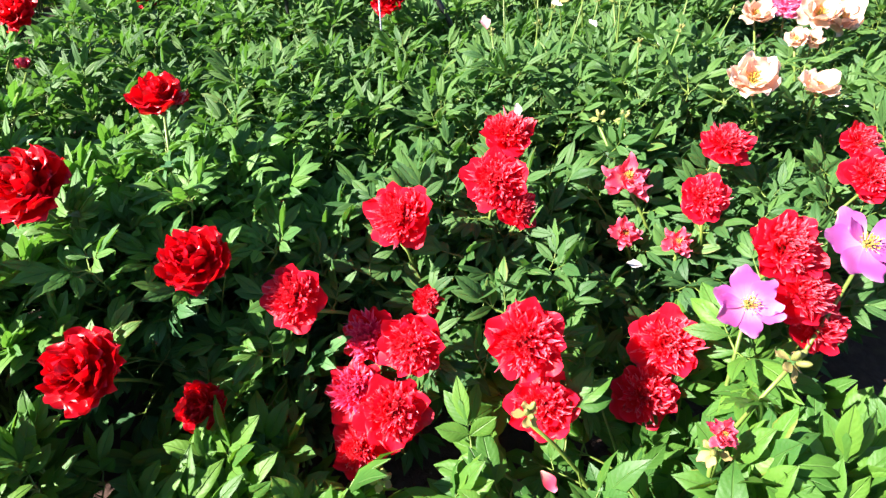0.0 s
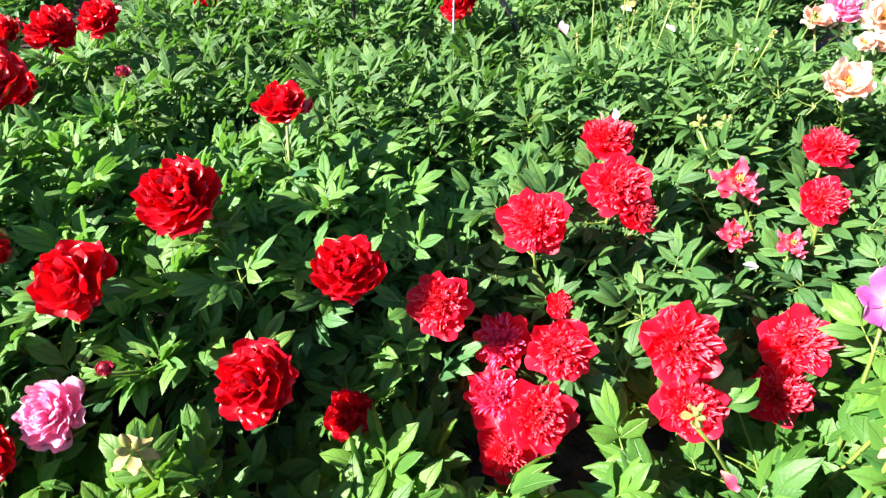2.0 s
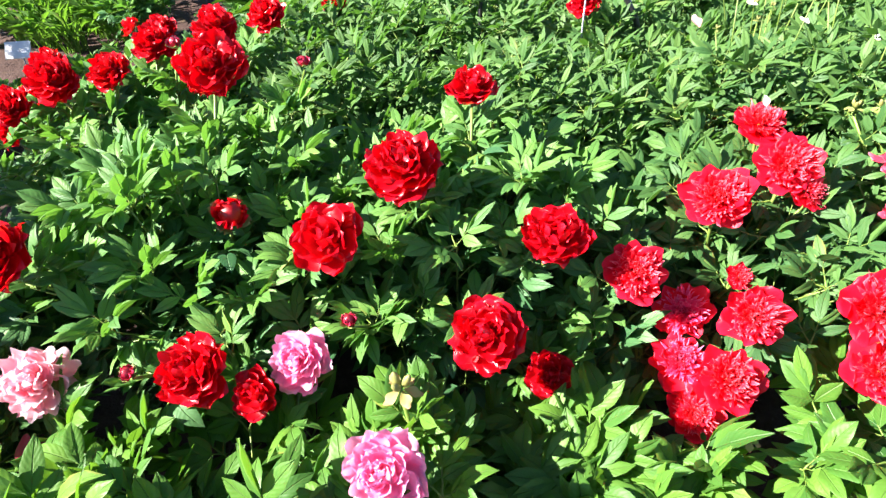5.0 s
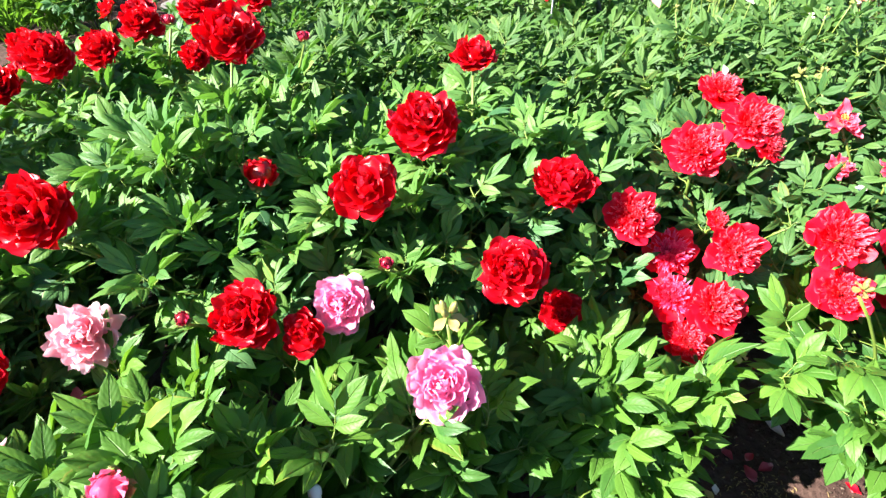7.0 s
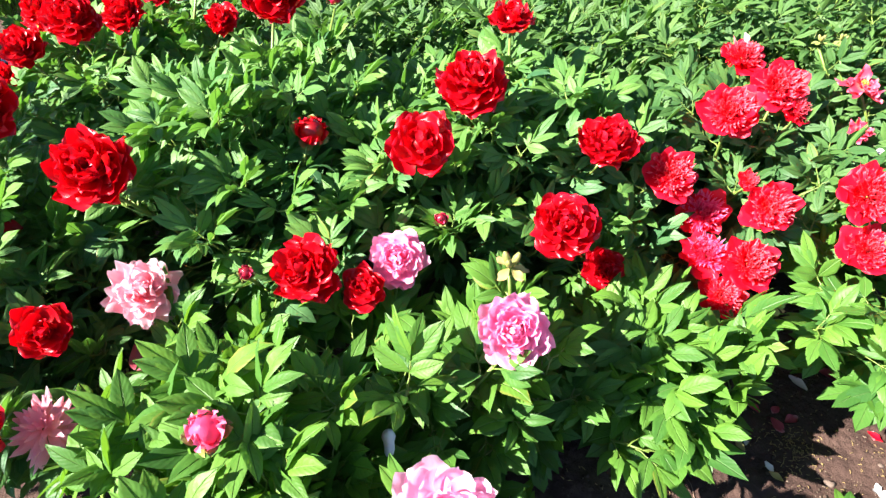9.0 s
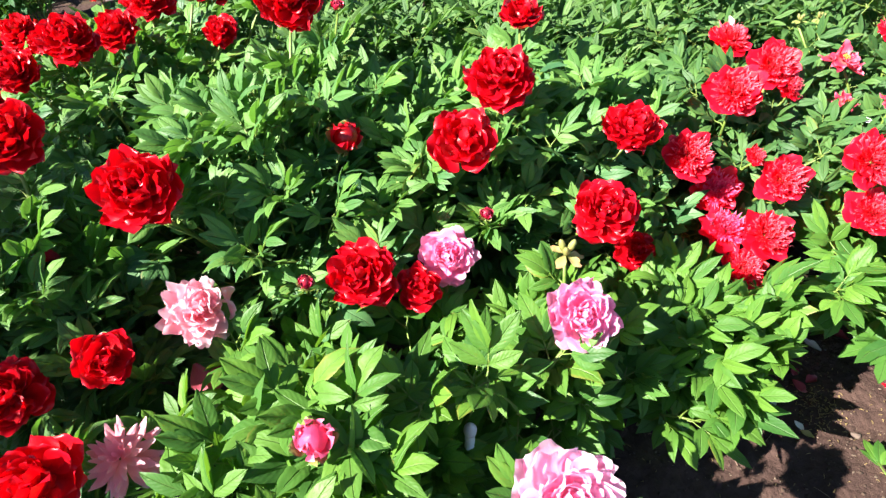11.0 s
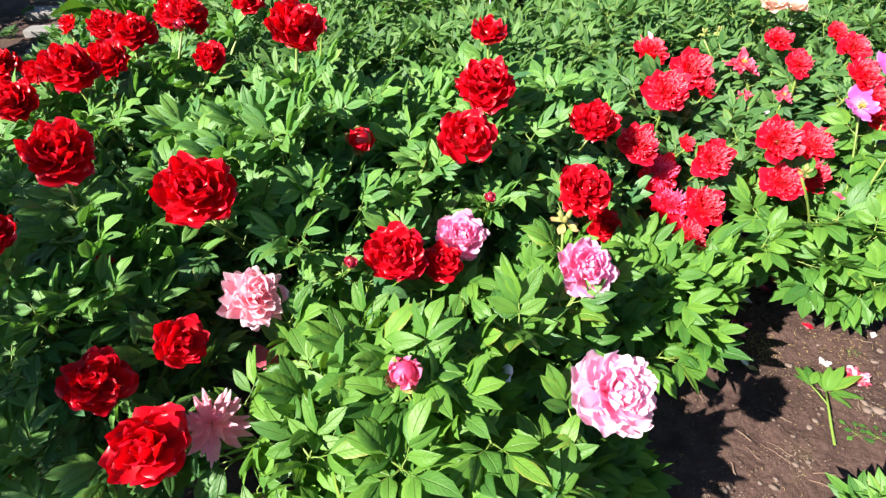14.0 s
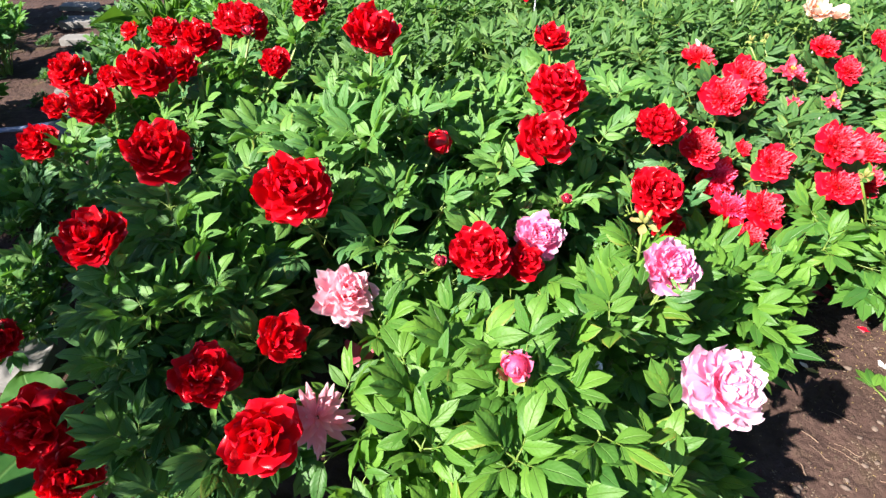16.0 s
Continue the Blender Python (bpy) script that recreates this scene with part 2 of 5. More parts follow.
def soil_material():
    n = Nodes("garden_soil")
    at = place_coords(n)
    big, mid, small = n.noise(at, 2.2, 4.0), n.noise(at, 22.0, 6.0, 0.7), n.noise(at, 160.0, 5.0, 0.7)
    f = n.math("ADD", n.math("MULTIPLY", big, 0.5), n.math("MULTIPLY", mid, 0.6))
    col = n.ramp(f, [(0.3, rgb(0.028, 0.0155, 0.0124)), (0.55, rgb(0.062, 0.0360, 0.0285)), (0.8, rgb(0.114, 0.071, 0.055))])
    grit = n.math("MULTIPLY", n.math("GREATER_THAN", small, 0.66), 0.5)
    col = n.mix(grit, col, rgb(0.115, 0.085, 0.062))
    moss = n.math("MULTIPLY", n.math("SUBTRACT", n.noise(at, 5.0, 3.0), 0.60, True), 1.6)
    col = n.mix(moss, col, rgb(0.14, 0.13, 0.03))
    vor = n.add("ShaderNodeTexVoronoi", Scale=55.0)
    n.put(vor, "Vector", at)
    h = n.math("ADD", n.math("MULTIPLY", mid, 1.0), n.math("ADD", n.math("MULTIPLY", small, 0.4), n.math("MULTIPLY", vor.outputs[0], -0.5)))
    p = n.add("ShaderNodeBsdfPrincipled", Base_Color=col, Roughness=0.93, Normal=n.bump(h, 0.9, 0.009))
    p.inputs["Specular IOR Level"].default_value = 0.25
    return n.out(p.outputs[0])


SOIL = soil_material()


# ---- geometry helpers ----
rnd = random.Random(7)
GOLDEN = 2.399963


class Build:
    """Gathers vertices, faces and uv of one mesh."""

    def __init__(self):
        self.v, self.f, self.uv, self.m = [], [], [], []

    def sheet(self, grid, mat=0):
        """grid: rows of points from foot to tip; u runs across a row."""
        start, rows, cols = len(self.v), len(grid), len(grid[0])
        for row in grid:
            self.v.extend(row)
        for i in range(rows - 1):
            for j in range(cols - 1):
                a = start + i * cols + j
                self.f.append((a, a + 1, a + cols + 1, a + cols))
                self.uv.extend([(j / (cols - 1), i / (rows - 1)), ((j + 1) / (cols - 1), i / (rows - 1)), ((j + 1) / (cols - 1), (i + 1) / (rows - 1)), (j / (cols - 1), (i + 1) / (rows - 1))])
                self.m.append(mat)

    def tube(self, points, radii, sides=5, mat=0, cap=True):
        start = len(self.v)
        pts = [Vector(p) for p in points]
        for i, p in enumerate(pts):
            way = (pts[min(i + 1, len(pts) - 1)] - pts[max(i - 1, 0)]).normalized()
            q = way.to_track_quat("Z", "Y")
            for k in range(sides):
                a = 2 * math.pi * k / sides
                self.v.append(p + q @ Vector((math.cos(a) * radii[i], math.sin(a) * radii[i], 0)))
        for i in range(len(pts) - 1):
            for k in range(sides):
                a, b = start + i * sides + k, start + i * sides + (k + 1) % sides
                self.f.append((a, b, b + sides, a + sides))
                self.uv.extend([(0.3, 0.5)] * 4)
                self.m.append(mat)
        if cap:
            e = start + (len(pts) - 1) * sides
            self.f.append(tuple(e + k for k in range(sides)))
            self.uv.extend([(0.3, 0.5)] * sides)
            self.m.append(mat)

    def ball(self, m, rings=5, sides=7, mat=0, rough=0.0):
        """An egg shape under the matrix m."""
        start = len(self.v)
        for i in range(rings + 1):
            t = math.pi * i / rings
            for k in range(sides):
                a = 2 * math.pi * k / sides
                s = 1 + rnd.uniform(-rough, rough)
                self.v.append(m @ Vector((math.sin(t) * math.cos(a) * s, math.sin(t) * math.sin(a) * s, math.cos(t) * s)))
        for i in range(rings):
            for k in range(sides):
                a, b = start + i * sides + k, start + i * sides + (k + 1) % sides
                self.f.append((a, a + sides, b + sides, b))
                self.uv.extend([(k / sides, i / rings), (k / sides, (i + 1) / rings), ((k + 1) / sides, (i + 1) / rings), ((k + 1) / sides, i / rings)])
                self.m.append(mat)

    def join(self, other, m):
        start = len(self.v)
        self.v.extend(m @ Vector(p) for p in other.v)
        self.f.extend(tuple(i + start for i in f) for f in other.f)
        self.uv.extend(other.uv)
        self.m.extend(other.m)

    def mesh(self, name, mats):
        me = bpy.data.meshes.new(name)
        me.from_pydata([tuple(p) for p in self.v], [], self.f)
        layer = me.uv_layers.new(name="UVMap")
        layer.data.foreach_set("uv", np.array(self.uv, dtype=np.float32).ravel())
        for mat in mats:
            me.materials.append(mat)
        me.polygons.foreach_set("material_index", np.array(self.m, dtype=np.int32))
        me.polygons.foreach_set("use_smooth", np.ones(len(self.f), dtype=bool))
        me.update()
        return me


def child(name, me, parent, m, label=""):
    ob = new(name, me)
    ob.parent = parent
    ob.matrix_basis = m
    return tagged(ob, label)


def turn(axis, spin=0.0):
    """The turn that takes +z to axis, after a spin about z in degrees."""
    return Vector(axis).normalized().to_track_quat("Z", "Y").to_matrix().to_4x4() @ pose(0, 0, 0, 0, 0, spin)


def place(x, y, z, axis=(0, 0, 1), spin=0.0, size=1.0):
    return Matrix.Translation((x, y, z)) @ turn(axis, spin) @ Matrix.Scale(size, 4)


# ---- leaves ----
def leaflet(length, width, droop, fold, twist, rows=4, across=(-1, -0.5, 0, 0.5, 1)):
    """One lance-shaped leaflet along +y, its upper face to +z: folded at the midrib, its halves arched, its rim waved, its tip drawn out."""
    grid, y, z, bend = [], 0.0, 0.0, droop * 0.25
    step = length / rows
    for i in range(rows + 1):
        v = i / rows
        half = width / 2 * ((math.sin(math.pi * v ** 0.94) ** 0.80 if 0 < v < 1 else 0.0) + (0.05 if v < 0.5 else 0.0)) if i < rows else 0.0003
        tw = twist * v
        row = []
        for s in across:
            rim = 0.06 * width * s * s * math.sin(v * 9 + twist * 5 + 1.3 * s)
            rise = half * fold * (1.15 * abs(s) - 0.95 * s * s) + rim
            row.append((s * half * math.cos(tw) + math.sin(v * 2.2) * twist * 0.07 * length, y, z + rise + s * half * math.sin(tw)))
        grid.append(row)
        a = -bend
        y += step * math.cos(a)
        z += step * math.sin(a)
        bend += droop / rows * (0.4 + 1.2 * v)
    b = Build()
    b.sheet(grid)
    return b


# arms of a leaf, and the leaflets on an arm: turn in degrees, share of the length, foot along the arm
ARMS = ((0, 1.0), (44, 0.88), (-44, 0.86))
TRIPLE = ((0, 1.0, 1.0), (30, 0.90, 0.74), (-30, 0.88, 0.70))
FAN = ((0, 1.0, 1.0), (30, 0.92, 0.8), (-31, 0.90, 0.75), (60, 0.74, 0.3), (-62, 0.72, 0.25))


def compound_leaf(seed, length, width, top=False, stalk=0.07, rows=4, across=(-1, -0.5, 0, 0.5, 1)):
    """A divided peony leaf along +y: three arms of three leaflets each, or the simpler fan of five near a shoot's top."""
    r = random.Random(seed)
    b = Build()
    b.tube([(0, 0, 0), (0, stalk * 0.5, 0.004), (0, stalk, 0.0)], [0.0024, 0.002, 0.0016], 3, 1, False)
    for turned, share in (((0, 1.0),) if top else ARMS):
        arm = pose(0, stalk, 0, r.uniform(-8, 14), 0, turned + r.uniform(-8, 8))
        reach = 0.030 * share
        b2 = Build()
        b2.tube([(0, 0, 0), (0, reach, 0.002)], [0.0016, 0.0012], 3, 1, False)
        arch = r.uniform(-0.2, 1.5)
        for side, part_share, foot in (FAN if top else TRIPLE):
            one = leaflet(length * share * part_share * r.uniform(0.86, 1.12), width * (0.5 + 0.5 * part_share) * share * r.uniform(0.85, 1.15), arch + r.uniform(-0.5, 0.7), r.uniform(0.6, 1.6), r.uniform(-0.6, 0.6), rows, across)
            b2.join(one, pose(0, reach * foot, 0.002, r.uniform(-14, 20), r.uniform(-22, 22) - 0.25 * side, side + r.uniform(-8, 8)))
        b.join(b2, arm)
    return b


LEAF_KINDS = {
    "red": dict(mat=LEAF_RED, top=LEAF_RED_TOP, length=0.069, width=0.0265),
    "coral": dict(mat=LEAF_CORAL, top=LEAF_CORAL_TOP, length=0.068, width=0.0230),
    "pink": dict(mat=LEAF_PINK, top=LEAF_PINK_TOP, length=0.077, width=0.0305),
    "broad": dict(mat=LEAF_PINK, top=LEAF_PINK_TOP, length=0.070, width=0.0320),
    "large": dict(mat=LEAF_PINK, top=LEAF_PINK_TOP, length=0.082, width=0.0350),
    "far": dict(mat=LEAF_FAR, top=LEAF_FAR_TOP, length=0.068, width=0.0175),
}
LEAVES, TOPS, LEAF_BUILDS = {}, {}, {}
for leaf_kind, spec in LEAF_KINDS.items():
    full = [compound_leaf(11 * k + 3, spec["length"], spec["width"]) for k in range(8)]
    fans = [compound_leaf(13 * k + 5, spec["length"] * 1.02, spec["width"] * 0.95, True, 0.02) for k in range(8)]
    LEAVES[leaf_kind] = [b.mesh("leaf", [spec["mat"], STEM]) for b in full]
    TOPS[leaf_kind] = [b.mesh("leaf", [spec["top"], STEM]) for b in fans]
    # plainer ones for the joined foliage deep inside and far back
    inner = [compound_leaf(11 * k + 3, spec["length"], spec["width"], rows=3, across=(-1, 0, 1)) for k in range(8)]
    small = [compound_leaf(13 * k + 5, spec["length"] * 1.02, spec["width"] * 0.95, True, 0.02, 3, (-1, 0, 1)) for k in range(8)]
    for b in small:
        b.m = [2 if k == 0 else k for k in b.m]
    LEAF_BUILDS[leaf_kind] = (inner, small)


# ---- petals and blooms ----
def petal(length, width, start, end, cup, ruffle, seed, rows=7, cols=7, notch=0.016, tip=0.34):
    """A petal from the origin outwards along +y. start and end: its rise in degrees at foot and tip."""
    r = random.Random(seed)
    ph, ph2 = r.uniform(0, 6.28), r.uniform(0, 6.28)
    grid, y, z = [], 0.0, 0.0
    for i in range(rows + 1):
        v = i / rows
        a = radians(start + (end - start) * v ** 1.3)
        broad = 0.18 + 0.82 * math.sin(math.pi / 2 * v / 0.62) if v < 0.62 else 1.0 - tip * ((v - 0.62) / 0.38) ** 2
        half = width / 2 * broad
        row = []
        for j in range(cols):
            u = -1 + 2 * j / (cols - 1)
            back = length * v * v * v * (0.30 * u * u + notch * math.sin(5.0 * u + ph) + notch * 0.6 * math.sin(11.0 * u + ph2))
            lift = cup * half * u * u * (1 - 0.6 * v * v) + ruffle * width * v * v * (math.sin(2.9 * u + ph2 + 2 * v) * 0.8 + math.sin(5.6 * u + ph) * 0.35)
            row.append((u * half, y - back * math.cos(a) - lift * math.sin(a), z - back * math.sin(a) + lift * math.cos(a)))
        grid.append(row)
        step = length / rows
        y += step * math.cos(a)
        z += step * math.sin(a)
    b = Build()
    b.sheet(grid)
    return b


def whorls(layers, seed, wild=1.0):
    """Layers of (count, length, width, start, end, cup, ruffle, foot radius, foot height), in shares of the bloom's radius."""
    r = random.Random(seed)
    b, spin = Build(), r.uniform(0, 360)
    for count, length, width, start, end, cup, ruffle, foot, high in layers:
        spin += 25
        for k in range(count):
            size = r.uniform(0.86, 1.14)
            lean = r.gauss(0, 9) * wild
            one = petal(length * size, width * r.uniform(0.85, 1.15), start + lean, end + lean + r.gauss(0, 12) * wild, cup * r.uniform(0.5, 1.3), ruffle * r.uniform(0.5, 1.5), r.random())
            b.join(one, pose(0, 0, high + r.uniform(-0.03, 0.03), 0, 0, spin + 360 * k / count + r.uniform(-14, 14)) @ pose(r.uniform(-0.03, 0.03), foot, 0, 0, r.uniform(-16, 16) * wild))
    return b


def bomb(count, seed, wide, long, curl, ruffle, wild=1.0):
    """A packed dome of short scooped petals, each curling in over the next, round a closed heart."""
    r = random.Random(seed)
    b = Build()
    b.ball(Matrix.Translation((0, 0, 0.24)) @ Matrix.Diagonal((0.30, 0.30, 0.30, 1)), 6, 9, 0, 0.08)
    for k in range(count):
        share = (k + 0.5) / count
        start = 84 - 88 * share ** 0.85 + r.gauss(0, 9) * wild
        length = r.uniform(*long) * (0.82 + 0.3 * share)
        one = petal(length, r.uniform(*wide) * (0.7 + 0.4 * share), start, start + r.uniform(*curl), r.uniform(0.35, 0.75), ruffle * r.uniform(0.5, 1.5), r.random(), 6, 7, 0.03)
        b.join(one, pose(0, 0, 0.06 + 0.34 * (1 - share ** 1.6), 0, 0, math.degrees(k * GOLDEN) + r.gauss(0, 12) * wild) @ pose(r.uniform(-0.04, 0.04), 0.03 + 0.27 * share ** 0.8, 0, 0, r.gauss(0, 17) * wild))
    return b


def straps(count, seed):
    """The ragged middle of narrow petaloids."""
    r = random.Random(seed)
    b = Build()
    for k in range(count):
        share = (k + 0.5) / count
        start = 88 - 74 * share ** 0.9 + r.gauss(0, 9)
        length = (0.36 + 0.27 * share) * r.uniform(0.7, 1.25)
        one = petal(length, r.uniform(0.06, 0.15), start, start + r.uniform(-15, 75), 0.5, 0.3, r.random(), 4, 3, 0.10)
        b.join(one, pose(0, 0, 0.10 + 0.20 * (1 - share), 0, 0, math.degrees(k * GOLDEN)) @ pose(0, 0.05 + 0.16 * share, 0, 0, r.uniform(-25, 25)))
    return b


def stamen_tuft(count, reach, seed):
    r = random.Random(seed)
    b = Build()
    for k in range(count):
        share = math.sqrt((k + 0.5) / count)
        a, tip = k * GOLDEN, reach * r.uniform(0.8, 1.15)
        x, y = math.cos(a), math.sin(a)
        top = Vector((x * share * tip * 0.8, y * share * tip * 0.8, tip * (1.0 - 0.45 * share)))
        b.tube([(x * 0.03, y * 0.03, 0.04), top], [0.006, 0.006], 3, 0, False)
        b.ball(Matrix.Translation(top) @ turn((x * share, y * share, 0.8)) @ Matrix.Diagonal((0.016, 0.016, 0.04, 1)), 3, 4)
    for k in range(3):
        a = k * 2.09
        b.ball(place(math.cos(a) * 0.05, math.sin(a) * 0.05, 0.12, (math.cos(a) * 0.3, math.sin(a) * 0.3, 1)) @ Matrix.Diagonal((0.04, 0.04, 0.12, 1)), 4, 5, 1)
    return b


def calyx_mesh():
    b = Build()
    b.ball(Matrix.Translation((0, 0, -0.02)) @ Matrix.Diagonal((0.16, 0.16, 0.10, 1)), 4, 7)
    for k in range(5):
        b.join(petal(0.42, 0.24, -20, 35, 0.6, 0.02, k, 4, 3), pose(0, 0, -0.05, 0, 0, 72 * k) @ pose(0, 0.08, 0))
    return b.mesh("calyx", [SEPAL])


CALYX = calyx_mesh()
STAMENS = [stamen_tuft(34, 0.34, 5).mesh("stamen_tuft", [STAMEN, POD]), stamen_tuft(26, 0.22, 6).mesh("stamen_tuft", [STAMEN, POD])]

RAGGED = [
    (13, 0.98, 0.27, -20, 10, 0.25, 0.06, 0.10, 0.0),
    (13, 0.90, 0.25, -2, 26, 0.25, 0.07, 0.08, 0.05),
    (12, 0.76, 0.21, 18, 44, 0.3, 0.08, 0.06, 0.10),
    (11, 0.62, 0.17, 40, 66, 0.3, 0.10, 0.04, 0.14),
    (8, 0.52, 0.13, 62, 84, 0.3, 0.10, 0.03, 0.16),
]
CUP = [(6, 0.95, 0.80, 26, 92, 0.34, 0.05, 0.08, 0.04), (5, 0.85, 0.66, 36, 98, 0.34, 0.06, 0.08, 0.07)]
ROSETTE = [(6, 0.72, 0.6, 20, 60, 0.25, 0.08, 0.06, 0.06)]


def variants(make, count, mats):
    return [make(seed).mesh("bloom", mats) for seed in range(1, count + 1)]


def petals_of(mat, length, width, start, end, cup, ruffle):
    return [petal(length, width, start + 5 * (k - 1), end + 9 * (k - 1), cup, ruffle * (0.6 + 0.4 * k), k + 0.3, 7, 7).mesh("petal", [mat]) for k in range(4)]


def strap_heart(seed, mat_layers):
    b = whorls(mat_layers, seed)
    s = straps(230, seed + 40)
    s.m = [1] * len(s.m)
    b.join(s, Matrix())
    return b


# kind: heart meshes, guard petals (mesh list, count, foot radius), stamens or None
BLOOMS = {}
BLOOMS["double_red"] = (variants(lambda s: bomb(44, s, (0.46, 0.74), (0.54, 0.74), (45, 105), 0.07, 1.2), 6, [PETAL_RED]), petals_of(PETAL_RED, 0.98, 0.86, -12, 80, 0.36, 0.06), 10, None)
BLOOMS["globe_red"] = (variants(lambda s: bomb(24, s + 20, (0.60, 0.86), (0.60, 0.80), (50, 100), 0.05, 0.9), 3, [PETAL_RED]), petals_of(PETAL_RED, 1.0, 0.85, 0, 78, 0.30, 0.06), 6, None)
BLOOMS["coral"] = (variants(lambda s: strap_heart(s, ROSETTE), 4, [PETAL_CORAL, PETAL_STRAP]), petals_of(PETAL_CORAL, 0.96, 0.92, -6, 46, 0.3, 0.06), 9, 1)
BLOOMS["rose"] = (variants(lambda s: strap_heart(s + 9, ROSETTE), 2, [PETAL_CORAL, PETAL_ROSE]), petals_of(PETAL_CORAL, 0.98, 0.88, -12, 34, 0.28, 0.07), 8, 1)
BLOOMS["pink"] = (variants(lambda s: bomb(60, s + 30, (0.42, 0.60), (0.54, 0.72), (45, 90), 0.07, 0.8), 3, [PETAL_PINK]), petals_of(PETAL_PINK, 0.98, 0.70, -10, 66, 0.3, 0.06), 12, None)
BLOOMS["pale"] = (variants(lambda s: bomb(64, s + 50, (0.44, 0.62), (0.56, 0.76), (40, 90), 0.06, 0.9), 2, [PETAL_PALE]), petals_of(PETAL_PALE, 0.98, 0.70, -20, 60, 0.3, 0.06), 12, None)
BLOOMS["salmon"] = (variants(lambda s: bomb(56, s + 70, (0.40, 0.58), (0.56, 0.76), (25, 80), 0.07, 1.2), 2, [PETAL_SALMON]), petals_of(PETAL_SALMON, 0.98, 0.66, -34, 40, 0.26, 0.08), 11, None)
BLOOMS["ragged"] = (variants(lambda s: whorls(RAGGED, s + 90, 1.0), 1, [PETAL_RAGGED]), petals_of(PETAL_RAGGED, 0.98, 0.30, -38, -8, 0.22, 0.08), 10, None)
BLOOMS["single"] = (variants(lambda s: whorls([(2, 0.8, 0.5, 20, 50, 0.2, 0.06, 0.06, 0.03)], s + 5, 1.0), 2, [PETAL_MAGENTA]), petals_of(PETAL_MAGENTA, 1.0, 0.72, 6, 42, 0.16, 0.07), 6, 0)
BLOOMS["peach"] = (variants(lambda s: whorls(CUP, s + 8, 0.8), 2, [PETAL_PEACH]), petals_of(PETAL_PEACH, 1.0, 0.86, 4, 74, 0.3, 0.06), 6, 0)
BLOOMS["flat_coral"] = (variants(lambda s: whorls([(8, 0.85, 0.62, 0, 42, 0.2, 0.16, 0.06, 0.03), (6, 0.6, 0.5, 25, 70, 0.2, 0.2, 0.05, 0.05), (16, 0.42, 0.14, 30, 80, 0.2, 0.2, 0.03, 0.05)], s + 3, 1.6), 2, [PETAL_SPENT]), petals_of(PETAL_SPENT, 1.0, 0.56, -22, 20, 0.16, 0.16), 4, 1)


def bud_mesh(mat, seed):
    b = Build()
    b.ball(Matrix.Translation((0, 0, 0.75)) @ Matrix.Diagonal((0.72, 0.72, 0.78, 1)), 6, 9)
    for k in range(6):
        b.join(petal(1.75, 1.15, 22 + 4 * k, 150, 0.2, 0.02, seed + k, 7, 5, tip=0.75), pose(0, 0, 0.02, 0, 0, 60 * k + 20 * (k % 2)) @ pose(0, 0.12, 0))
    sep = Build()
    for k in range(4):
        sep.join(petal(1.5, 0.95, 14, 112, 0.3, 0.02, k, 5, 3, tip=0.75), pose(0, 0, -0.04, 0, 0, 90 * k) @ pose(0, 0.16, 0))
    sep.m = [1] * len(sep.m)
    b.join(sep, Matrix())
    return b.mesh("bud", [mat, SEPAL])


PETAL_BUD = petal_material("petal_crimson_bud", rgb(0.24, 0.02, 0.03), rgb(0.42, 0.012, 0.045), rgb(0.55, 0.05, 0.12), 0.3, 0.15, rgb(0.5, 0.01, 0.03))
BUDS = {"bud_red": bud_mesh(PETAL_BUD, 1), "bud_open": bud_mesh(PETAL_RED, 2), "bud_pink": bud_mesh(petal_material("petal_rose_bud", rgb(0.86, 0.07, 0.20), rgb(0.94, 0.15, 0.32), rgb(0.96, 0.34, 0.52), 0.42, 0.42, rgb(0.96, 0.14, 0.30)), 3), "bud_white": bud_mesh(PETAL_WHITE, 5)}


def pod_mesh(seed, dry):
    """Swollen seed pods with withered petals and sepals."""
    r = random.Random(seed)
    b = Build()
    for k in range(3):
        a = 2.09 * k + r.random()
        b.ball(place(math.cos(a) * 0.26, math.sin(a) * 0.26, 0.48, (math.cos(a) * 0.45, math.sin(a) * 0.45, 1)) @ Matrix.Diagonal((0.17, 0.17, 0.36, 1)), 6, 8, 0)
    s = Build()
    for k in range(5):
        s.join(petal(r.uniform(0.6, 0.95), 0.5, r.uniform(-50, 0), r.uniform(-10, 50), 0.5, 0.12, r.random(), 5, 4), pose(0, 0, 0.05, 0, 0, 72 * k + r.uniform(-20, 20)) @ pose(0, 0.12, 0))
    s.m = [1] * len(s.m)
    b.join(s, Matrix())
    return b.mesh("seed_pod", [POD, PETAL_DRY if dry else SEPAL])


PODS = [pod_mesh(k, True) for k in range(3)] + [pod_mesh(9, False)]


# ---- peony plants ----
# the way an open bloom faces: up and out over the edge of the bed
OPEN_WAY = Vector((-0.10, -0.62, 0.78))


# leaves lean a little to face the sun
SUNWARD = Matrix.Rotation(radians(27), 4, Vector((0, 0, 1)).cross(sun_way).normalized())
SUNWARD_TIP = Matrix.Rotation(radians(15), 4, Vector((0, 0, 1)).cross(sun_way).normalized())


def stem_points(base, top, bow):
    b, t = Vector(base), Vector(top)
    mid = b.lerp(t, 0.5) + Vector(((t.x - b.x) * -0.22 + bow[0], (t.y - b.y) * -0.22 + bow[1], 0.05))
    pts = []
    for i in range(7):
        s = i / 6
        pts.append(b * (1 - s) ** 2 + mid * 2 * s * (1 - s) + t * s * s)
    return pts


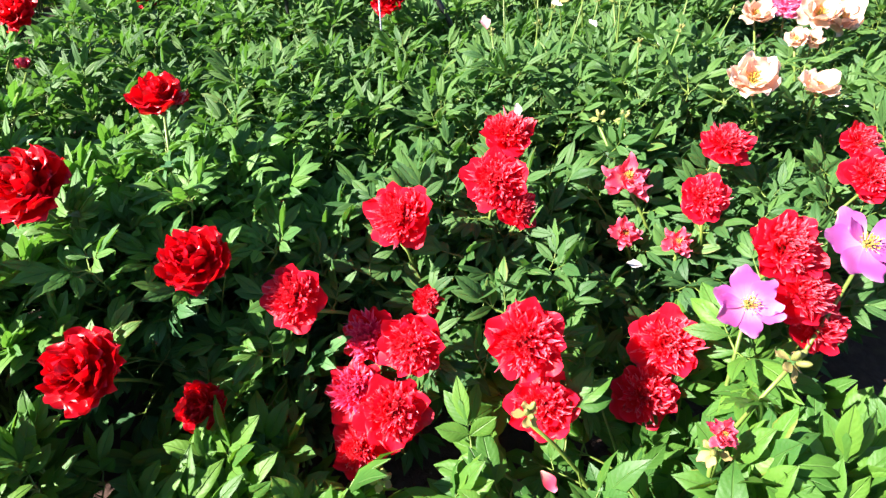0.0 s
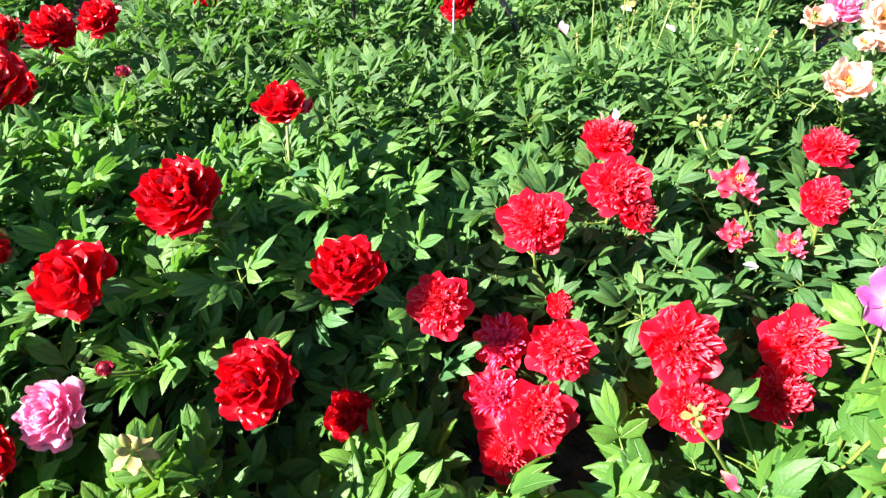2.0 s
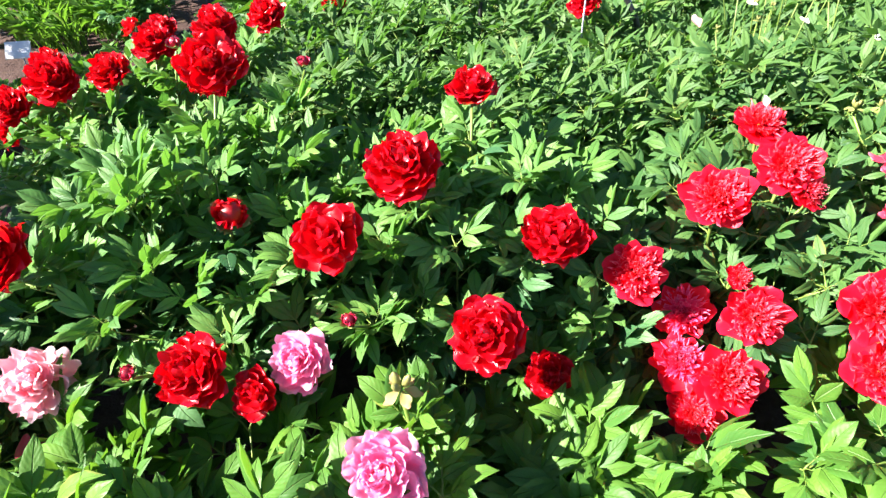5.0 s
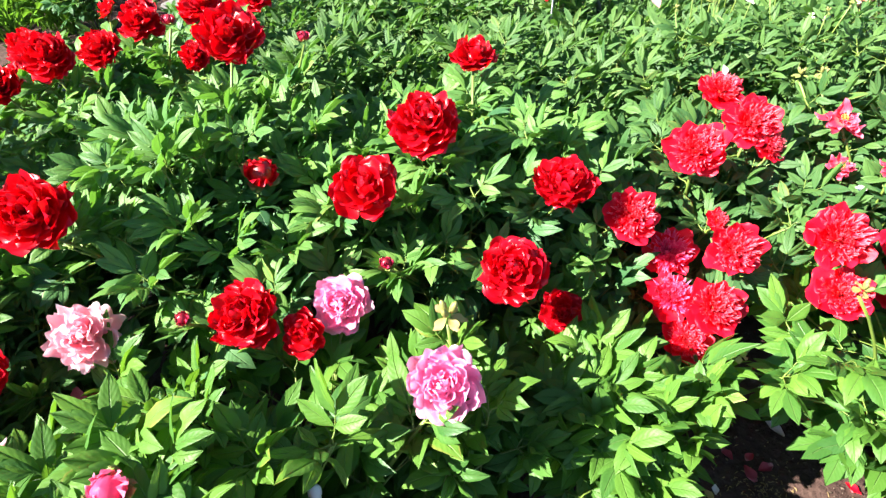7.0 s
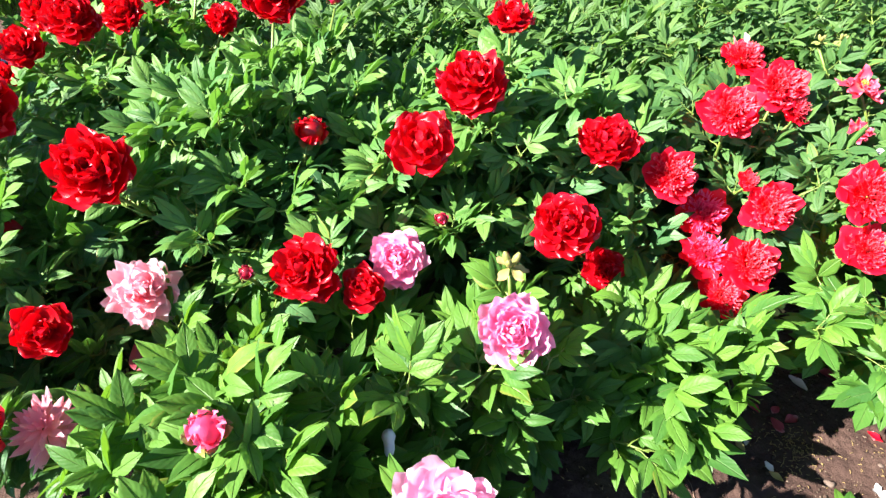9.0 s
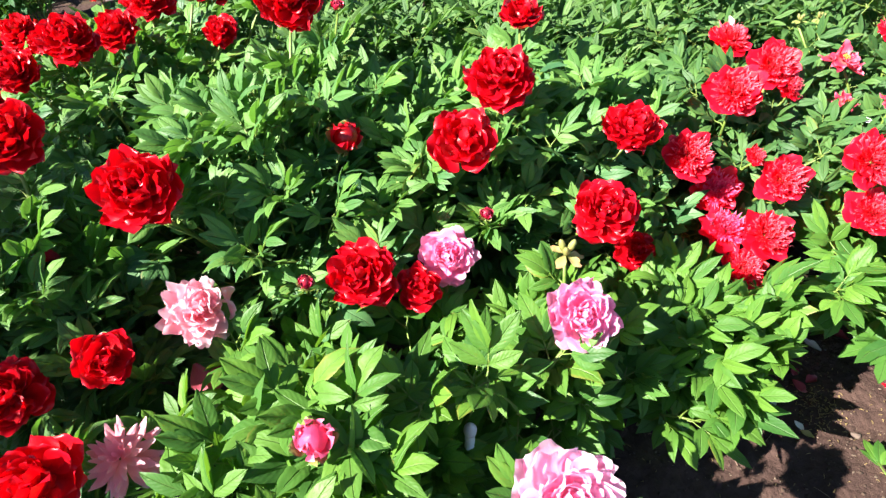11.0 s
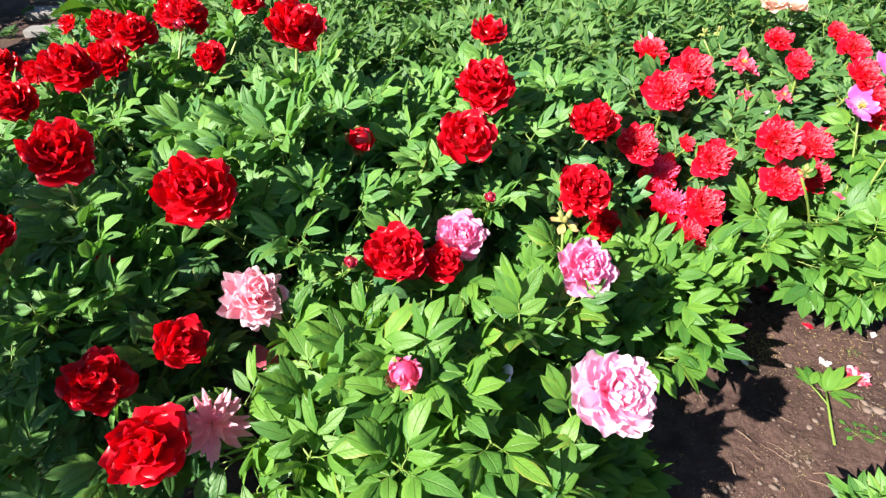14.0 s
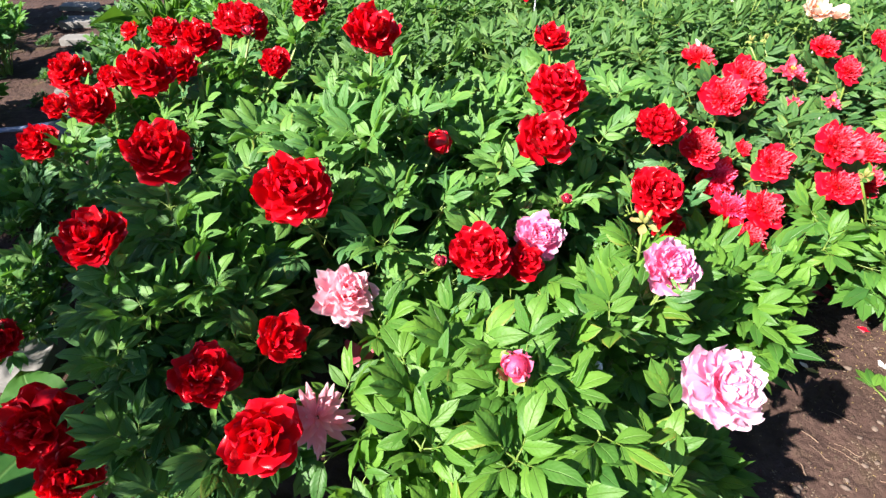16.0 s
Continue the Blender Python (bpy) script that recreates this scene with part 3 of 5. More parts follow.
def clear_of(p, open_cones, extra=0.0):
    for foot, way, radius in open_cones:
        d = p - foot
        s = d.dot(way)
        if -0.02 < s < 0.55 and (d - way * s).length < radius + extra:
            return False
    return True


def bloom_on(plant, origin, kind, at, size, axis, label, seed):
    """A bloom, bud or pod as a part of its plant, its own petals under it."""
    r = random.Random(seed)
    m = place(at[0] - origin[0], at[1] - origin[1], at[2] - origin[2], axis, r.uniform(0, 360), size / 2)
    if kind in BUDS:
        return child("bud", BUDS[kind], plant, m, label)
    if kind.startswith("pod"):
        return child("seed_pod", PODS[int(kind[3:])], plant, m, label)
    hearts, guards, count, stamens = BLOOMS[kind]
    body = child("bloom", hearts[seed % len(hearts)], plant, m @ Matrix.Translation((0, 0, -0.28)), label)
    for k in range(count):
        child("petal", r.choice(guards), body, pose(0, 0, r.uniform(-0.03, 0.03), 0, 0, 360 * k / count + r.uniform(-13, 13)) @ pose(0, 0.09, 0, r.uniform(-12, 12), r.uniform(-14, 14), 0) @ Matrix.Scale(r.uniform(0.85, 1.08), 4))
    child("calyx", CALYX, body, Matrix.Translation((0, 0, -0.02)))
    if stamens is not None:
        child("stamen_tuft", STAMENS[stamens], body, Matrix.Translation((0, 0, 0.1 if stamens else 0.04)))
    return body


def peony(label, base, reach, height, kind, shoots, flowers, cones, seed, group, open_leaves=True, stem_mat=None, density=8, edge=0.55):
    """A peony clump: an empty at its base with stems, leaves and blooms as parts.
    flowers: (kind, x, y, z, diameter, axis or None, label)."""
    r = random.Random(seed)
    bx, by = base
    plant = new("peony_plant")
    plant.matrix_basis = Matrix.Translation((bx, by, 0))
    tagged(plant, label, "peony", group)
    rest = Build()
    tops = []
    for k in range(shoots):
        share = math.sqrt((k + 0.6) / shoots)
        a = k * GOLDEN + seed
        x, y = math.cos(a) * share * reach[0], math.sin(a) * share * reach[1]
        tops.append((x, y, height * (1 - (1 - edge) * share ** 2.4) * r.uniform(0.92, 1.07), None))
    for f in flowers:
        tops.append((f[1] - bx, f[2] - by, f[3] - 0.25 * f[4], f))
    stems = Build()
    for x, y, z, f in tops:
        foot = (x * 0.16 + r.uniform(-0.03, 0.03), y * 0.16 + r.uniform(-0.03, 0.03), -0.02)
        pts = stem_points(foot, (x, y, z), (r.uniform(-0.03, 0.03), r.uniform(-0.03, 0.03)))
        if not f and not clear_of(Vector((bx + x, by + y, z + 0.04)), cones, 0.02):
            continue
        thick = 0.0024 if f and f[6].endswith("bare stalk") else 0.0040 if f else 0.0034
        b = Build()
        b.tube(pts, [thick * (1.15 - (0.35 if f else 0.75) * i / 6) for i in range(7)], 5)
        if open_leaves:
            child("stem", b.mesh("stem", [stem_mat or STEM]), plant, Matrix())
        else:
            stems.join(b, Matrix())
        spin = r.uniform(0, 6.28)
        crown = 5
        bare = f and f[6].endswith("bare stalk")
        for k in range(density // 2 if bare else density + crown):
            s = 0.30 + 0.62 * (k + 0.5) / density if k < density else (0.86 if f else 0.985)
            i = min(5, int(s * 6))
            p = pts[i].lerp(pts[i + 1], s * 6 - i)
            spin += GOLDEN + r.uniform(-0.4, 0.4)
            if k >= density:
                spin += 6.283 / crown - GOLDEN
            out = Vector((x, y, 0)) * 0.9 + Vector((math.cos(spin), math.sin(spin), 0)) * 0.28
            heading = math.degrees(math.atan2(out.y, out.x)) - 90 + r.uniform(-25, 25) if k % 3 == 2 and k < density else math.degrees(spin) - 90
            top_leaf = s > 0.8
            rise = r.uniform(28, 56) if k >= density else r.uniform(14, 66) if top_leaf else r.uniform(6, 58) * (0.6 + 0.5 * s)
            size = r.uniform(0.82, 1.08) if k >= density else r.uniform(0.70, 1.0) if top_leaf else r.uniform(0.78, 1.12)
            way = Vector((-math.sin(radians(heading)), math.cos(radians(heading)), math.tan(radians(rise)))).normalized()
            world_p = Vector((bx, by, 0)) + p + way * (0.07 if top_leaf else 0.12) * size
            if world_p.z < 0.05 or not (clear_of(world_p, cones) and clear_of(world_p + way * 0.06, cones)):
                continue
            m = Matrix.Translation(p) @ (SUNWARD_TIP if k >= density else SUNWARD) @ pose(0, 0, 0, 0, 0, heading) @ pose(0, 0, 0, rise, 0, 0) @ pose(0, 0, 0, 0, r.uniform(-10, 10) if k >= density else r.uniform(-25, 25), 0) @ Matrix.Scale(size, 4)
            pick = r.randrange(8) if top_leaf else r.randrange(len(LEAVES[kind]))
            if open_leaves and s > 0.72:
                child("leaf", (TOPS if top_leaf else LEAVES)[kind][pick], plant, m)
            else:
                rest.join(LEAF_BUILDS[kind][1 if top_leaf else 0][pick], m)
    if stems.f:
        tagged(child("stem_mass", stems.mesh("stem_mass", [stem_mat or STEM]), plant, Matrix()), kind="stuff")
    if rest.f:
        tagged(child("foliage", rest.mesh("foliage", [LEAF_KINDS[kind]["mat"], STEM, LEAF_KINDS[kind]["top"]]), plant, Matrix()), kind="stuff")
    for i, f in enumerate(flowers):
        k, x, y, z, d, axis, words = f
        axis = Vector(axis) if axis else OPEN_WAY + Vector((r.uniform(-0.25, 0.25), r.uniform(-0.2, 0.25), r.uniform(-0.1, 0.2)))
        bloom_on(plant, (bx, by, 0), k, (x, y, z), d, axis, words, seed * 31 + i)
    return plant


RED, OPENING = "deep crimson double peony bloom", "half-open crimson peony bud"
CORAL, ROSE = "coral-red semi-double bloom with ragged centre", "rosy coral-red bloom with shining petaloids"
PINKD, PALE = "double pink peony bloom with frilled petals", "pale pink double bloom with frilled petals"
SEED = "yellow-green seed pods with withered petals"

FLOWERS = {}
FLOWERS["crimson_mid"] = [
    ("double_red", -0.715, 0.77, 0.692, 0.152, None, RED), ("globe_red", -0.604, 1.03, 0.715, 0.122, (0.1, -0.25, 0.9), RED),
    ("double_red", -0.452, 0.712, 0.586, 0.135, None, RED), ("double_red", -0.57, 0.533, 0.525, 0.137, None, RED),
    ("double_red", -0.454, 0.588, 0.367, 0.098, None, RED), ("bud_red", -0.788, 0.55, 0.525, 0.026, (0, -0.2, 1), "small closed crimson bud"),
]
FLOWERS["crimson_left"] = [
    ("globe_red", -0.819, 0.613, 0.649, 0.137, OPEN_WAY, RED), ("double_red", -1.343, 0.556, 0.651, 0.154, None, RED),
    ("double_red", -1.018, 0.457, 0.508, 0.132, None, RED), ("globe_red", -0.923, 0.45, 0.471, 0.089, OPEN_WAY, RED),
    ("double_red", -1.101, 0.962, 0.796, 0.151, None, RED), ("bud_open", -1.03, 0.73, 0.605, 0.062, (0.45, -0.5, 0.6), OPENING),
    ("bud_red", -1.106, 0.444, 0.51, 0.026, (-0.1, -0.3, 1), "small closed crimson bud"), ("bud_red", -1.007, 1.235, 0.685, 0.034, (0, 0, 1), "small closed crimson bud"),
]
FLOWERS["crimson_edge"] = [
    ("double_red", -1.564, 0.69, 0.692, 0.137, None, RED), ("double_red", -1.671, 0.527, 0.633, 0.127, None, RED),
    ("double_red", -1.535, 0.342, 0.46, 0.119, None, RED), ("globe_red", -1.459, 0.207, 0.44, 0.133, OPEN_WAY, RED),
    ("globe_red", -1.407, 0.374, 0.474, 0.102, (0.35, -0.7, 0.5), RED),
    ("double_red", -1.865, 0.50, 0.27, 0.166, (-0.1, -0.7, 0.6), RED), ("double_red", -1.83, 0.43, 0.19, 0.134, (0.1, -0.7, 0.5), RED),
]
FLOWERS["crimson_back"] = [
    ("double_red", -1.60, 1.709, 0.63, 0.125, None, RED), ("double_red", -1.498, 1.476, 0.669, 0.132, None, RED),
    ("double_red", -1.351, 1.558, 0.684, 0.140, None, RED), ("double_red", -1.40, 1.66, 0.665, 0.119, None, RED),
    ("double_red", -1.619, 1.196, 0.674, 0.145, None, RED), ("double_red", -1.556, 1.324, 0.644, 0.131, None, RED),
    ("double_red", -1.862, 1.502, 0.597, 0.127, None, RED), ("globe_red", -1.709, 1.263, 0.645, 0.073, None, RED),
    ("globe_red", -1.90, 1.44, 0.52, 0.091, None, RED), ("double_red", -1.76, 1.199, 0.607, 0.132, None, RED),
    ("double_red", -1.96, 1.37, 0.45, 0.125, None, RED), ("double_red", -1.303, 1.296, 0.636, 0.095, None, RED),
    ("globe_red", -1.705, 1.731, 0.63, 0.078, (-0.4, -0.1, 0.4), RED), ("double_red", -1.17, 1.49, 0.735, 0.119, None, RED),
    ("bud_red", -1.36, 1.33, 0.70, 0.036, (0, 0, 1), "green-tipped closed bud"),
]
FLOWERS["coral_mid"] = [
    ("coral", -0.14, 0.853, 0.575, 0.144, None, CORAL), ("coral", 0.067, 1.215, 0.555, 0.134, (0, -0.3, 0.9), CORAL),
    ("coral", 0.03, 0.968, 0.578, 0.136, None, CORAL), ("coral", 0.082, 0.945, 0.53, 0.095, (0.4, -0.5, 0.5), CORAL),
    ("coral", -0.307, 0.709, 0.512, 0.125, None, CORAL), ("rose", -0.197, 0.73, 0.395, 0.122, None, ROSE),
    ("coral", -0.109, 0.652, 0.461, 0.119, None, CORAL), ("rose", -0.21, 0.645, 0.352, 0.119, None, ROSE),
    ("coral", -0.138, 0.60, 0.358, 0.131, None, CORAL), ("coral", -0.195, 0.566, 0.297, 0.106, None, CORAL),
    ("coral", -0.088, 0.776, 0.444, 0.059, None, CORAL),
]
FLOWERS["coral_right"] = [
    ("coral", 0.075, 0.63, 0.50, 0.144, None, CORAL), ("coral", 0.108, 0.60, 0.385, 0.129, None, CORAL),
    ("coral", 0.33, 0.722, 0.405, 0.140, None, CORAL), ("coral", 0.293, 0.66, 0.345, 0.127, None, CORAL),
    ("coral", 0.515, 1.133, 0.576, 0.121, (0, -0.3, 0.9), CORAL), ("coral", 0.419, 0.94, 0.564, 0.102, None, CORAL),
    ("flat_coral", 0.304, 1.044, 0.547, 0.115, (0.05, -0.3, 0.9), "faded rosy bloom with few petals left"),
    ("flat_coral", 0.30, 0.98, 0.45, 0.075, None, "last rosy petals of a spent bloom"), ("flat_coral", 0.39, 0.93, 0.47, 0.072, None, "last rosy petals of a spent bloom"),
    ("coral", 0.502, 0.782, 0.576, 0.134, None, CORAL), ("coral", 0.535, 0.742, 0.515, 0.117, None, CORAL), ("coral", 0.575, 0.735, 0.45, 0.117, None, CORAL),
    ("coral", 0.796, 1.146, 0.57, 0.095, None, CORAL), ("coral", 0.775, 1.046, 0.55, 0.117, None, CORAL),
    ("pod3", 0.263, 1.208, 0.585, 0.05, (0, 0, 1), "green seed pods"), ("pod3", 0.313, 1.20, 0.59, 0.05, (0.2, 0, 1), "green seed pods"),
]
FLOWERS["pink_front"] = [
    ("pink", -0.867, 0.505, 0.482, 0.119, None, PINKD), ("pink", -0.697, 0.30, 0.513, 0.125, None, PINKD),
    ("pale", -0.820, 0.015, 0.532, 0.137, (0.05, -0.62, 0.7), PALE), ("bud_pink", -1.093, 0.143, 0.525, 0.05, (0, -0.3, 0.9), "round opening rose-pink bud"),
    ("salmon", -1.282, 0.455, 0.474, 0.127, (0.2, -0.55, 0.7), "salmon-pink double bloom, loosening"), ("ragged", -1.376, 0.243, 0.417, 0.11, (0.1, -0.3, 0.9), "spent salmon-pink bloom with ragged petals"),
]
FLOWERS["front_gap"] = [
    ("pod0", -0.687, 0.413, 0.535, 0.070, (0, -0.1, 1), SEED), ("pod1", -0.141, 0.483, 0.345, 0.055, (0.2, -0.2, 1), SEED),
]
FLOWERS["front_right"] = [
    ("pod2", 0.076, 0.533, 0.452, 0.058, (0.3, -0.2, 0.9), SEED), ("pod0", 0.428, 0.562, 0.548, 0.060, (0.4, -0.2, 0.7), SEED),
    ("pod1", 0.306, 0.452, 0.500, 0.056, (-0.2, -0.2, 0.9), SEED), ("single", 0.43, 0.704, 0.524, 0.118, (-0.1, -0.55, 0.8), "violet-pink single bloom with yellow stamens"),
    ("single", 0.628, 0.785, 0.588, 0.135, (0.0, -0.5, 0.8), "violet-pink single bloom with yellow stamens"), ("flat_coral", 0.309, 0.452, 0.540, 0.045, (0.1, -0.4, 0.8), "last pale petals of a spent bloom"),
]
FLOWERS["peach_back"] = [
    ("peach", 0.600, 1.285, 0.650, 0.138, (-0.1, -0.45, 0.85), "pale peach cup-shaped bloom with yellow stamens"), ("peach", 0.779, 1.345, 0.607, 0.108, (0.1, -0.2, 0.9), "pale peach half-open bloom"),
    ("peach", 0.955, 1.77, 0.640, 0.145, None, "pale peach bloom"), ("peach", 1.045, 1.82, 0.608, 0.145, None, "pale peach bloom"), ("peach", 0.85, 1.65, 0.607, 0.07, None, "pale peach bloom"),
    ("peach", 0.90, 1.66, 0.60, 0.07, None, "pale peach bloom"), ("peach", 0.832, 1.885, 0.598, 0.115, None, "pale peach bloom"), ("pink", 0.947, 1.958, 0.605, 0.138, None, PINKD),
]
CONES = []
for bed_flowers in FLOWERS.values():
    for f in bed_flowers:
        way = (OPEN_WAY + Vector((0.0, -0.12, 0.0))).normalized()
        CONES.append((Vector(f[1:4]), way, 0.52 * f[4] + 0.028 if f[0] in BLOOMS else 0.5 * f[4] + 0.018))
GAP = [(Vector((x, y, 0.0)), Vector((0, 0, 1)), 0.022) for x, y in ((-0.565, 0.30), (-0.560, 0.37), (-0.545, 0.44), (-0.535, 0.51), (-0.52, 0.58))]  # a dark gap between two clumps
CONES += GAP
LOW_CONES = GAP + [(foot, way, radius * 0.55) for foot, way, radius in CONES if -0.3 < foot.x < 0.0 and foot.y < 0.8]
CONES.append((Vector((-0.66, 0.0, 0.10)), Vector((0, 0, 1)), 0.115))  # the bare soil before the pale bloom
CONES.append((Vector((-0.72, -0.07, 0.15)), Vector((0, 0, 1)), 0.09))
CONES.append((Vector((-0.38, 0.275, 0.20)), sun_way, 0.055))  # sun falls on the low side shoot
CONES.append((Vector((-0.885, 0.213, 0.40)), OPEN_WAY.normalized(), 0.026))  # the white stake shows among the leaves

BED = "peony clumps in the bed"
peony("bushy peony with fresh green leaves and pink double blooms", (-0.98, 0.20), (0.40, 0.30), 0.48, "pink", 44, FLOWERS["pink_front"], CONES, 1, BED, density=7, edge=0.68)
peony("low fringe of peony leaves under a pale pink bloom", (-0.735, 0.11), (0.085, 0.07), 0.19, "broad", 9, [], [], 13, BED, density=6)
peony("low peony with light green leaves and a seed pod", (-0.67, 0.39), (0.13, 0.14), 0.46, "broad", 13, FLOWERS["front_gap"][:1], CONES, 2, BED)
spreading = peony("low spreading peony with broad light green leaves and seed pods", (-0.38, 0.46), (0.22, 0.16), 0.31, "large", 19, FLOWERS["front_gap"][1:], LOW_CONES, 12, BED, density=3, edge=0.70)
b = Build()
b.tube([(-0.08, -0.06, 0.02), (-0.10, -0.10, 0.12), (-0.085, -0.155, 0.19), (-0.05, -0.185, 0.205)], [0.003, 0.0028, 0.0024, 0.0018], 5)
child("stem", b.mesh("stem", [STEM]), spreading, Matrix())
for k, (x, y, z, turned, rise, size) in enumerate(((-0.06, -0.18, 0.203, -98, 0, 1.1), (-0.08, -0.165, 0.195, -62, 12, 1.0), (-0.07, -0.175, 0.200, -140, 4, 0.95), (-0.095, -0.13, 0.165, -175, 6, 1.0), (-0.10, -0.12, 0.15, -110, -8, 1.0))):
    child("leaf", TOPS["large"][k], spreading, pose(x, y, z, 0, 0, turned) @ pose(0, 0, 0, rise) @ Matrix.Scale(size, 4))
peony("peony with light green leaves, seed pods and violet-pink single blooms", (0.33, 0.50), (0.40, 0.26), 0.49, "large", 46, FLOWERS["front_right"], CONES, 3, BED, density=6)
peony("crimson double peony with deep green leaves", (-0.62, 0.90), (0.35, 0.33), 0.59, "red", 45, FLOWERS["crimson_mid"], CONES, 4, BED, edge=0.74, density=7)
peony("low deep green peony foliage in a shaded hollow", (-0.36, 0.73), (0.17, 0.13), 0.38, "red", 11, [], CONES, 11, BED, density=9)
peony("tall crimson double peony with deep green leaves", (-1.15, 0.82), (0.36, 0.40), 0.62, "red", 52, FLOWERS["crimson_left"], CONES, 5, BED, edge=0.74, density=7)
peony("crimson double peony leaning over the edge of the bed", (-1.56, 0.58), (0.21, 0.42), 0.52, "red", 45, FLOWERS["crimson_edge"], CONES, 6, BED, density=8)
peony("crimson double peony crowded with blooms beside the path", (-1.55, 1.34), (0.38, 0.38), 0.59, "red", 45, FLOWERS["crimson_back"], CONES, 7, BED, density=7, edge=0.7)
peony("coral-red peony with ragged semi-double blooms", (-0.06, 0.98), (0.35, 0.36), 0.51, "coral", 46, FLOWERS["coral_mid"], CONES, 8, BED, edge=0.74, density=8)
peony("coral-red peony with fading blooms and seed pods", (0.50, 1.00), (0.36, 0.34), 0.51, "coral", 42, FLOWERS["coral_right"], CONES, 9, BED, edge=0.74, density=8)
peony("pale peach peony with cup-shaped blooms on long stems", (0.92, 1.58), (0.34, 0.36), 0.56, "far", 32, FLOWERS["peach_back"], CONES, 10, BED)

# clumps without blooms towards the back of the bed, bare flower stalks with pods standing over some of them
k = 0
for y, xs in ((1.42, (-0.95, -0.42, 0.10)), (1.50, (0.48,)), (1.90, (-1.15, -0.66, -0.16, 0.34)), (2.36, (-0.95, -0.42, 0.10, 0.62)), (2.05, (1.35,)), (1.30, (1.22,)), (2.80, (1.15, 0.35, -0.25))):
    for x in xs:
        k += 1
        flowers = []
        if k == 7:
            flowers = [("double_red", -0.275, 1.85, 0.655, 0.12, None, RED)]
        if k == 5:
            flowers = [("double_red", -1.118, 2.05, 0.605, 0.115, None, RED), ("bud_red", -0.93, 2.05, 0.64, 0.04, (0, 0, 1), "small closed crimson bud")]
        if x > 0 and y < 2.5:
            for _ in range(6):
                a, d = rnd.uniform(0, 6.28), rnd.uniform(0.05, 0.26)
                flowers.append(("pod3", x + math.cos(a) * d, y + math.sin(a) * d, rnd.uniform(0.66, 0.80), 0.030, (0.2, 0, 1), "green seed pods on a bare stalk"))
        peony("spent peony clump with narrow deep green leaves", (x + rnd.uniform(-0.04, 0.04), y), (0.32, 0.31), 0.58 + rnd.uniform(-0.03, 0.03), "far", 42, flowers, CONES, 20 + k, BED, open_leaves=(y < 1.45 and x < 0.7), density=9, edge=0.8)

# young peony shoots on the bare soil and a low clump by the path
young = peony("young low peony with fresh green leaves on bare soil", (-0.19, -0.13), (0.09, 0.06), 0.10, "pink", 4, [], [], 61, "young peonies", density=3)
young.matrix_basis = young.matrix_basis @ Matrix.Scale(0.75, 4)
peony("low crimson peony foliage beside the stepping stones", (-2.00, 1.08), (0.09, 0.14), 0.24, "red", 6, [("double_red", -2.00, 0.80, 0.25, 0.11, (-0.3, -0.4, 0.6), RED)], CONES, 62, BED, density=6)


# ---- ground ----
def soil_height(x, y):
    p = Vector((x, y, 0.0))
    return 0.022 * noise.noise(p * 1.7) + 0.012 * noise.noise(p * 7.0) + 0.007 * noise.noise(p * 21.0) + 0.004 * noise.noise(p * 55.0)


def axis_steps(lo, hi, near_lo, near_hi):
    fine = np.arange(near_lo, near_hi, 0.012)
    far = np.array([1.0, 3.0, 8.0, 20.0, 60.0, 160.0])
    return np.concatenate([lo - far[::-1], np.arange(lo, near_lo, 0.04), fine, np.arange(near_hi, hi, 0.04), hi + far])


xs, ys = axis_steps(-4.5, 2.5, -0.65, 0.55), axis_steps(-1.2, 5.2, -0.3, 0.75)
X, Y = np.meshgrid(xs, ys)
Z = np.array([soil_height(a, b) if abs(a) < 6 and abs(b) < 7 else 0.0 for a, b in zip(X.ravel(), Y.ravel())])
verts = np.stack([X.ravel(), Y.ravel(), Z], 1)
nx, ny = len(xs), len(ys)
ii = (np.arange(ny - 1)[:, None] * nx + np.arange(nx - 1)).ravel()
quads = np.stack([ii, ii + 1, ii + nx + 1, ii + nx], 1)
me = bpy.data.meshes.new("ground")
me.from_pydata(verts.tolist(), [], quads.tolist())
me.materials.append(SOIL)
me.polygons.foreach_set("use_smooth", np.ones(len(quads), dtype=bool))
ground = tagged(new("ground", me), "dark brown garden soil with crumbs and straw", "soil", kind="structure")


def thing(name, b, mats, m, label, category, group="", kind=""):
    ob = new(name, b.mesh(name, mats))
    ob.matrix_basis = m
    return tagged(ob, label, category, group, kind)


# crumbs of earth and straw: too many and too small to count
crumbs, litter = Build(), Build()
for _ in range(2600):
    near = rnd.random() < 0.8
    x, y = (rnd.uniform(-0.6, 0.5), rnd.uniform(-0.25, 0.7)) if near else (rnd.uniform(-3.4, -1.9), rnd.uniform(0.2, 4.6))
    s = rnd.choice((0.0012, 0.0015, 0.0015, 0.002, 0.002, 0.003, 0.0045))
    crumbs.ball(place(x, y, soil_height(x, y) + s * 0.3, (rnd.uniform(-1, 1), rnd.uniform(-1, 1), 1)) @ Matrix.Diagonal((s * rnd.uniform(0.7, 1.4), s, s * rnd.uniform(0.5, 0.9), 1)), 3, 5, 0, 0.32)
thing("soil_crumbs", crumbs, [CLOD], Matrix(), "small crumbs of dark earth on the soil", "soil", kind="stuff")
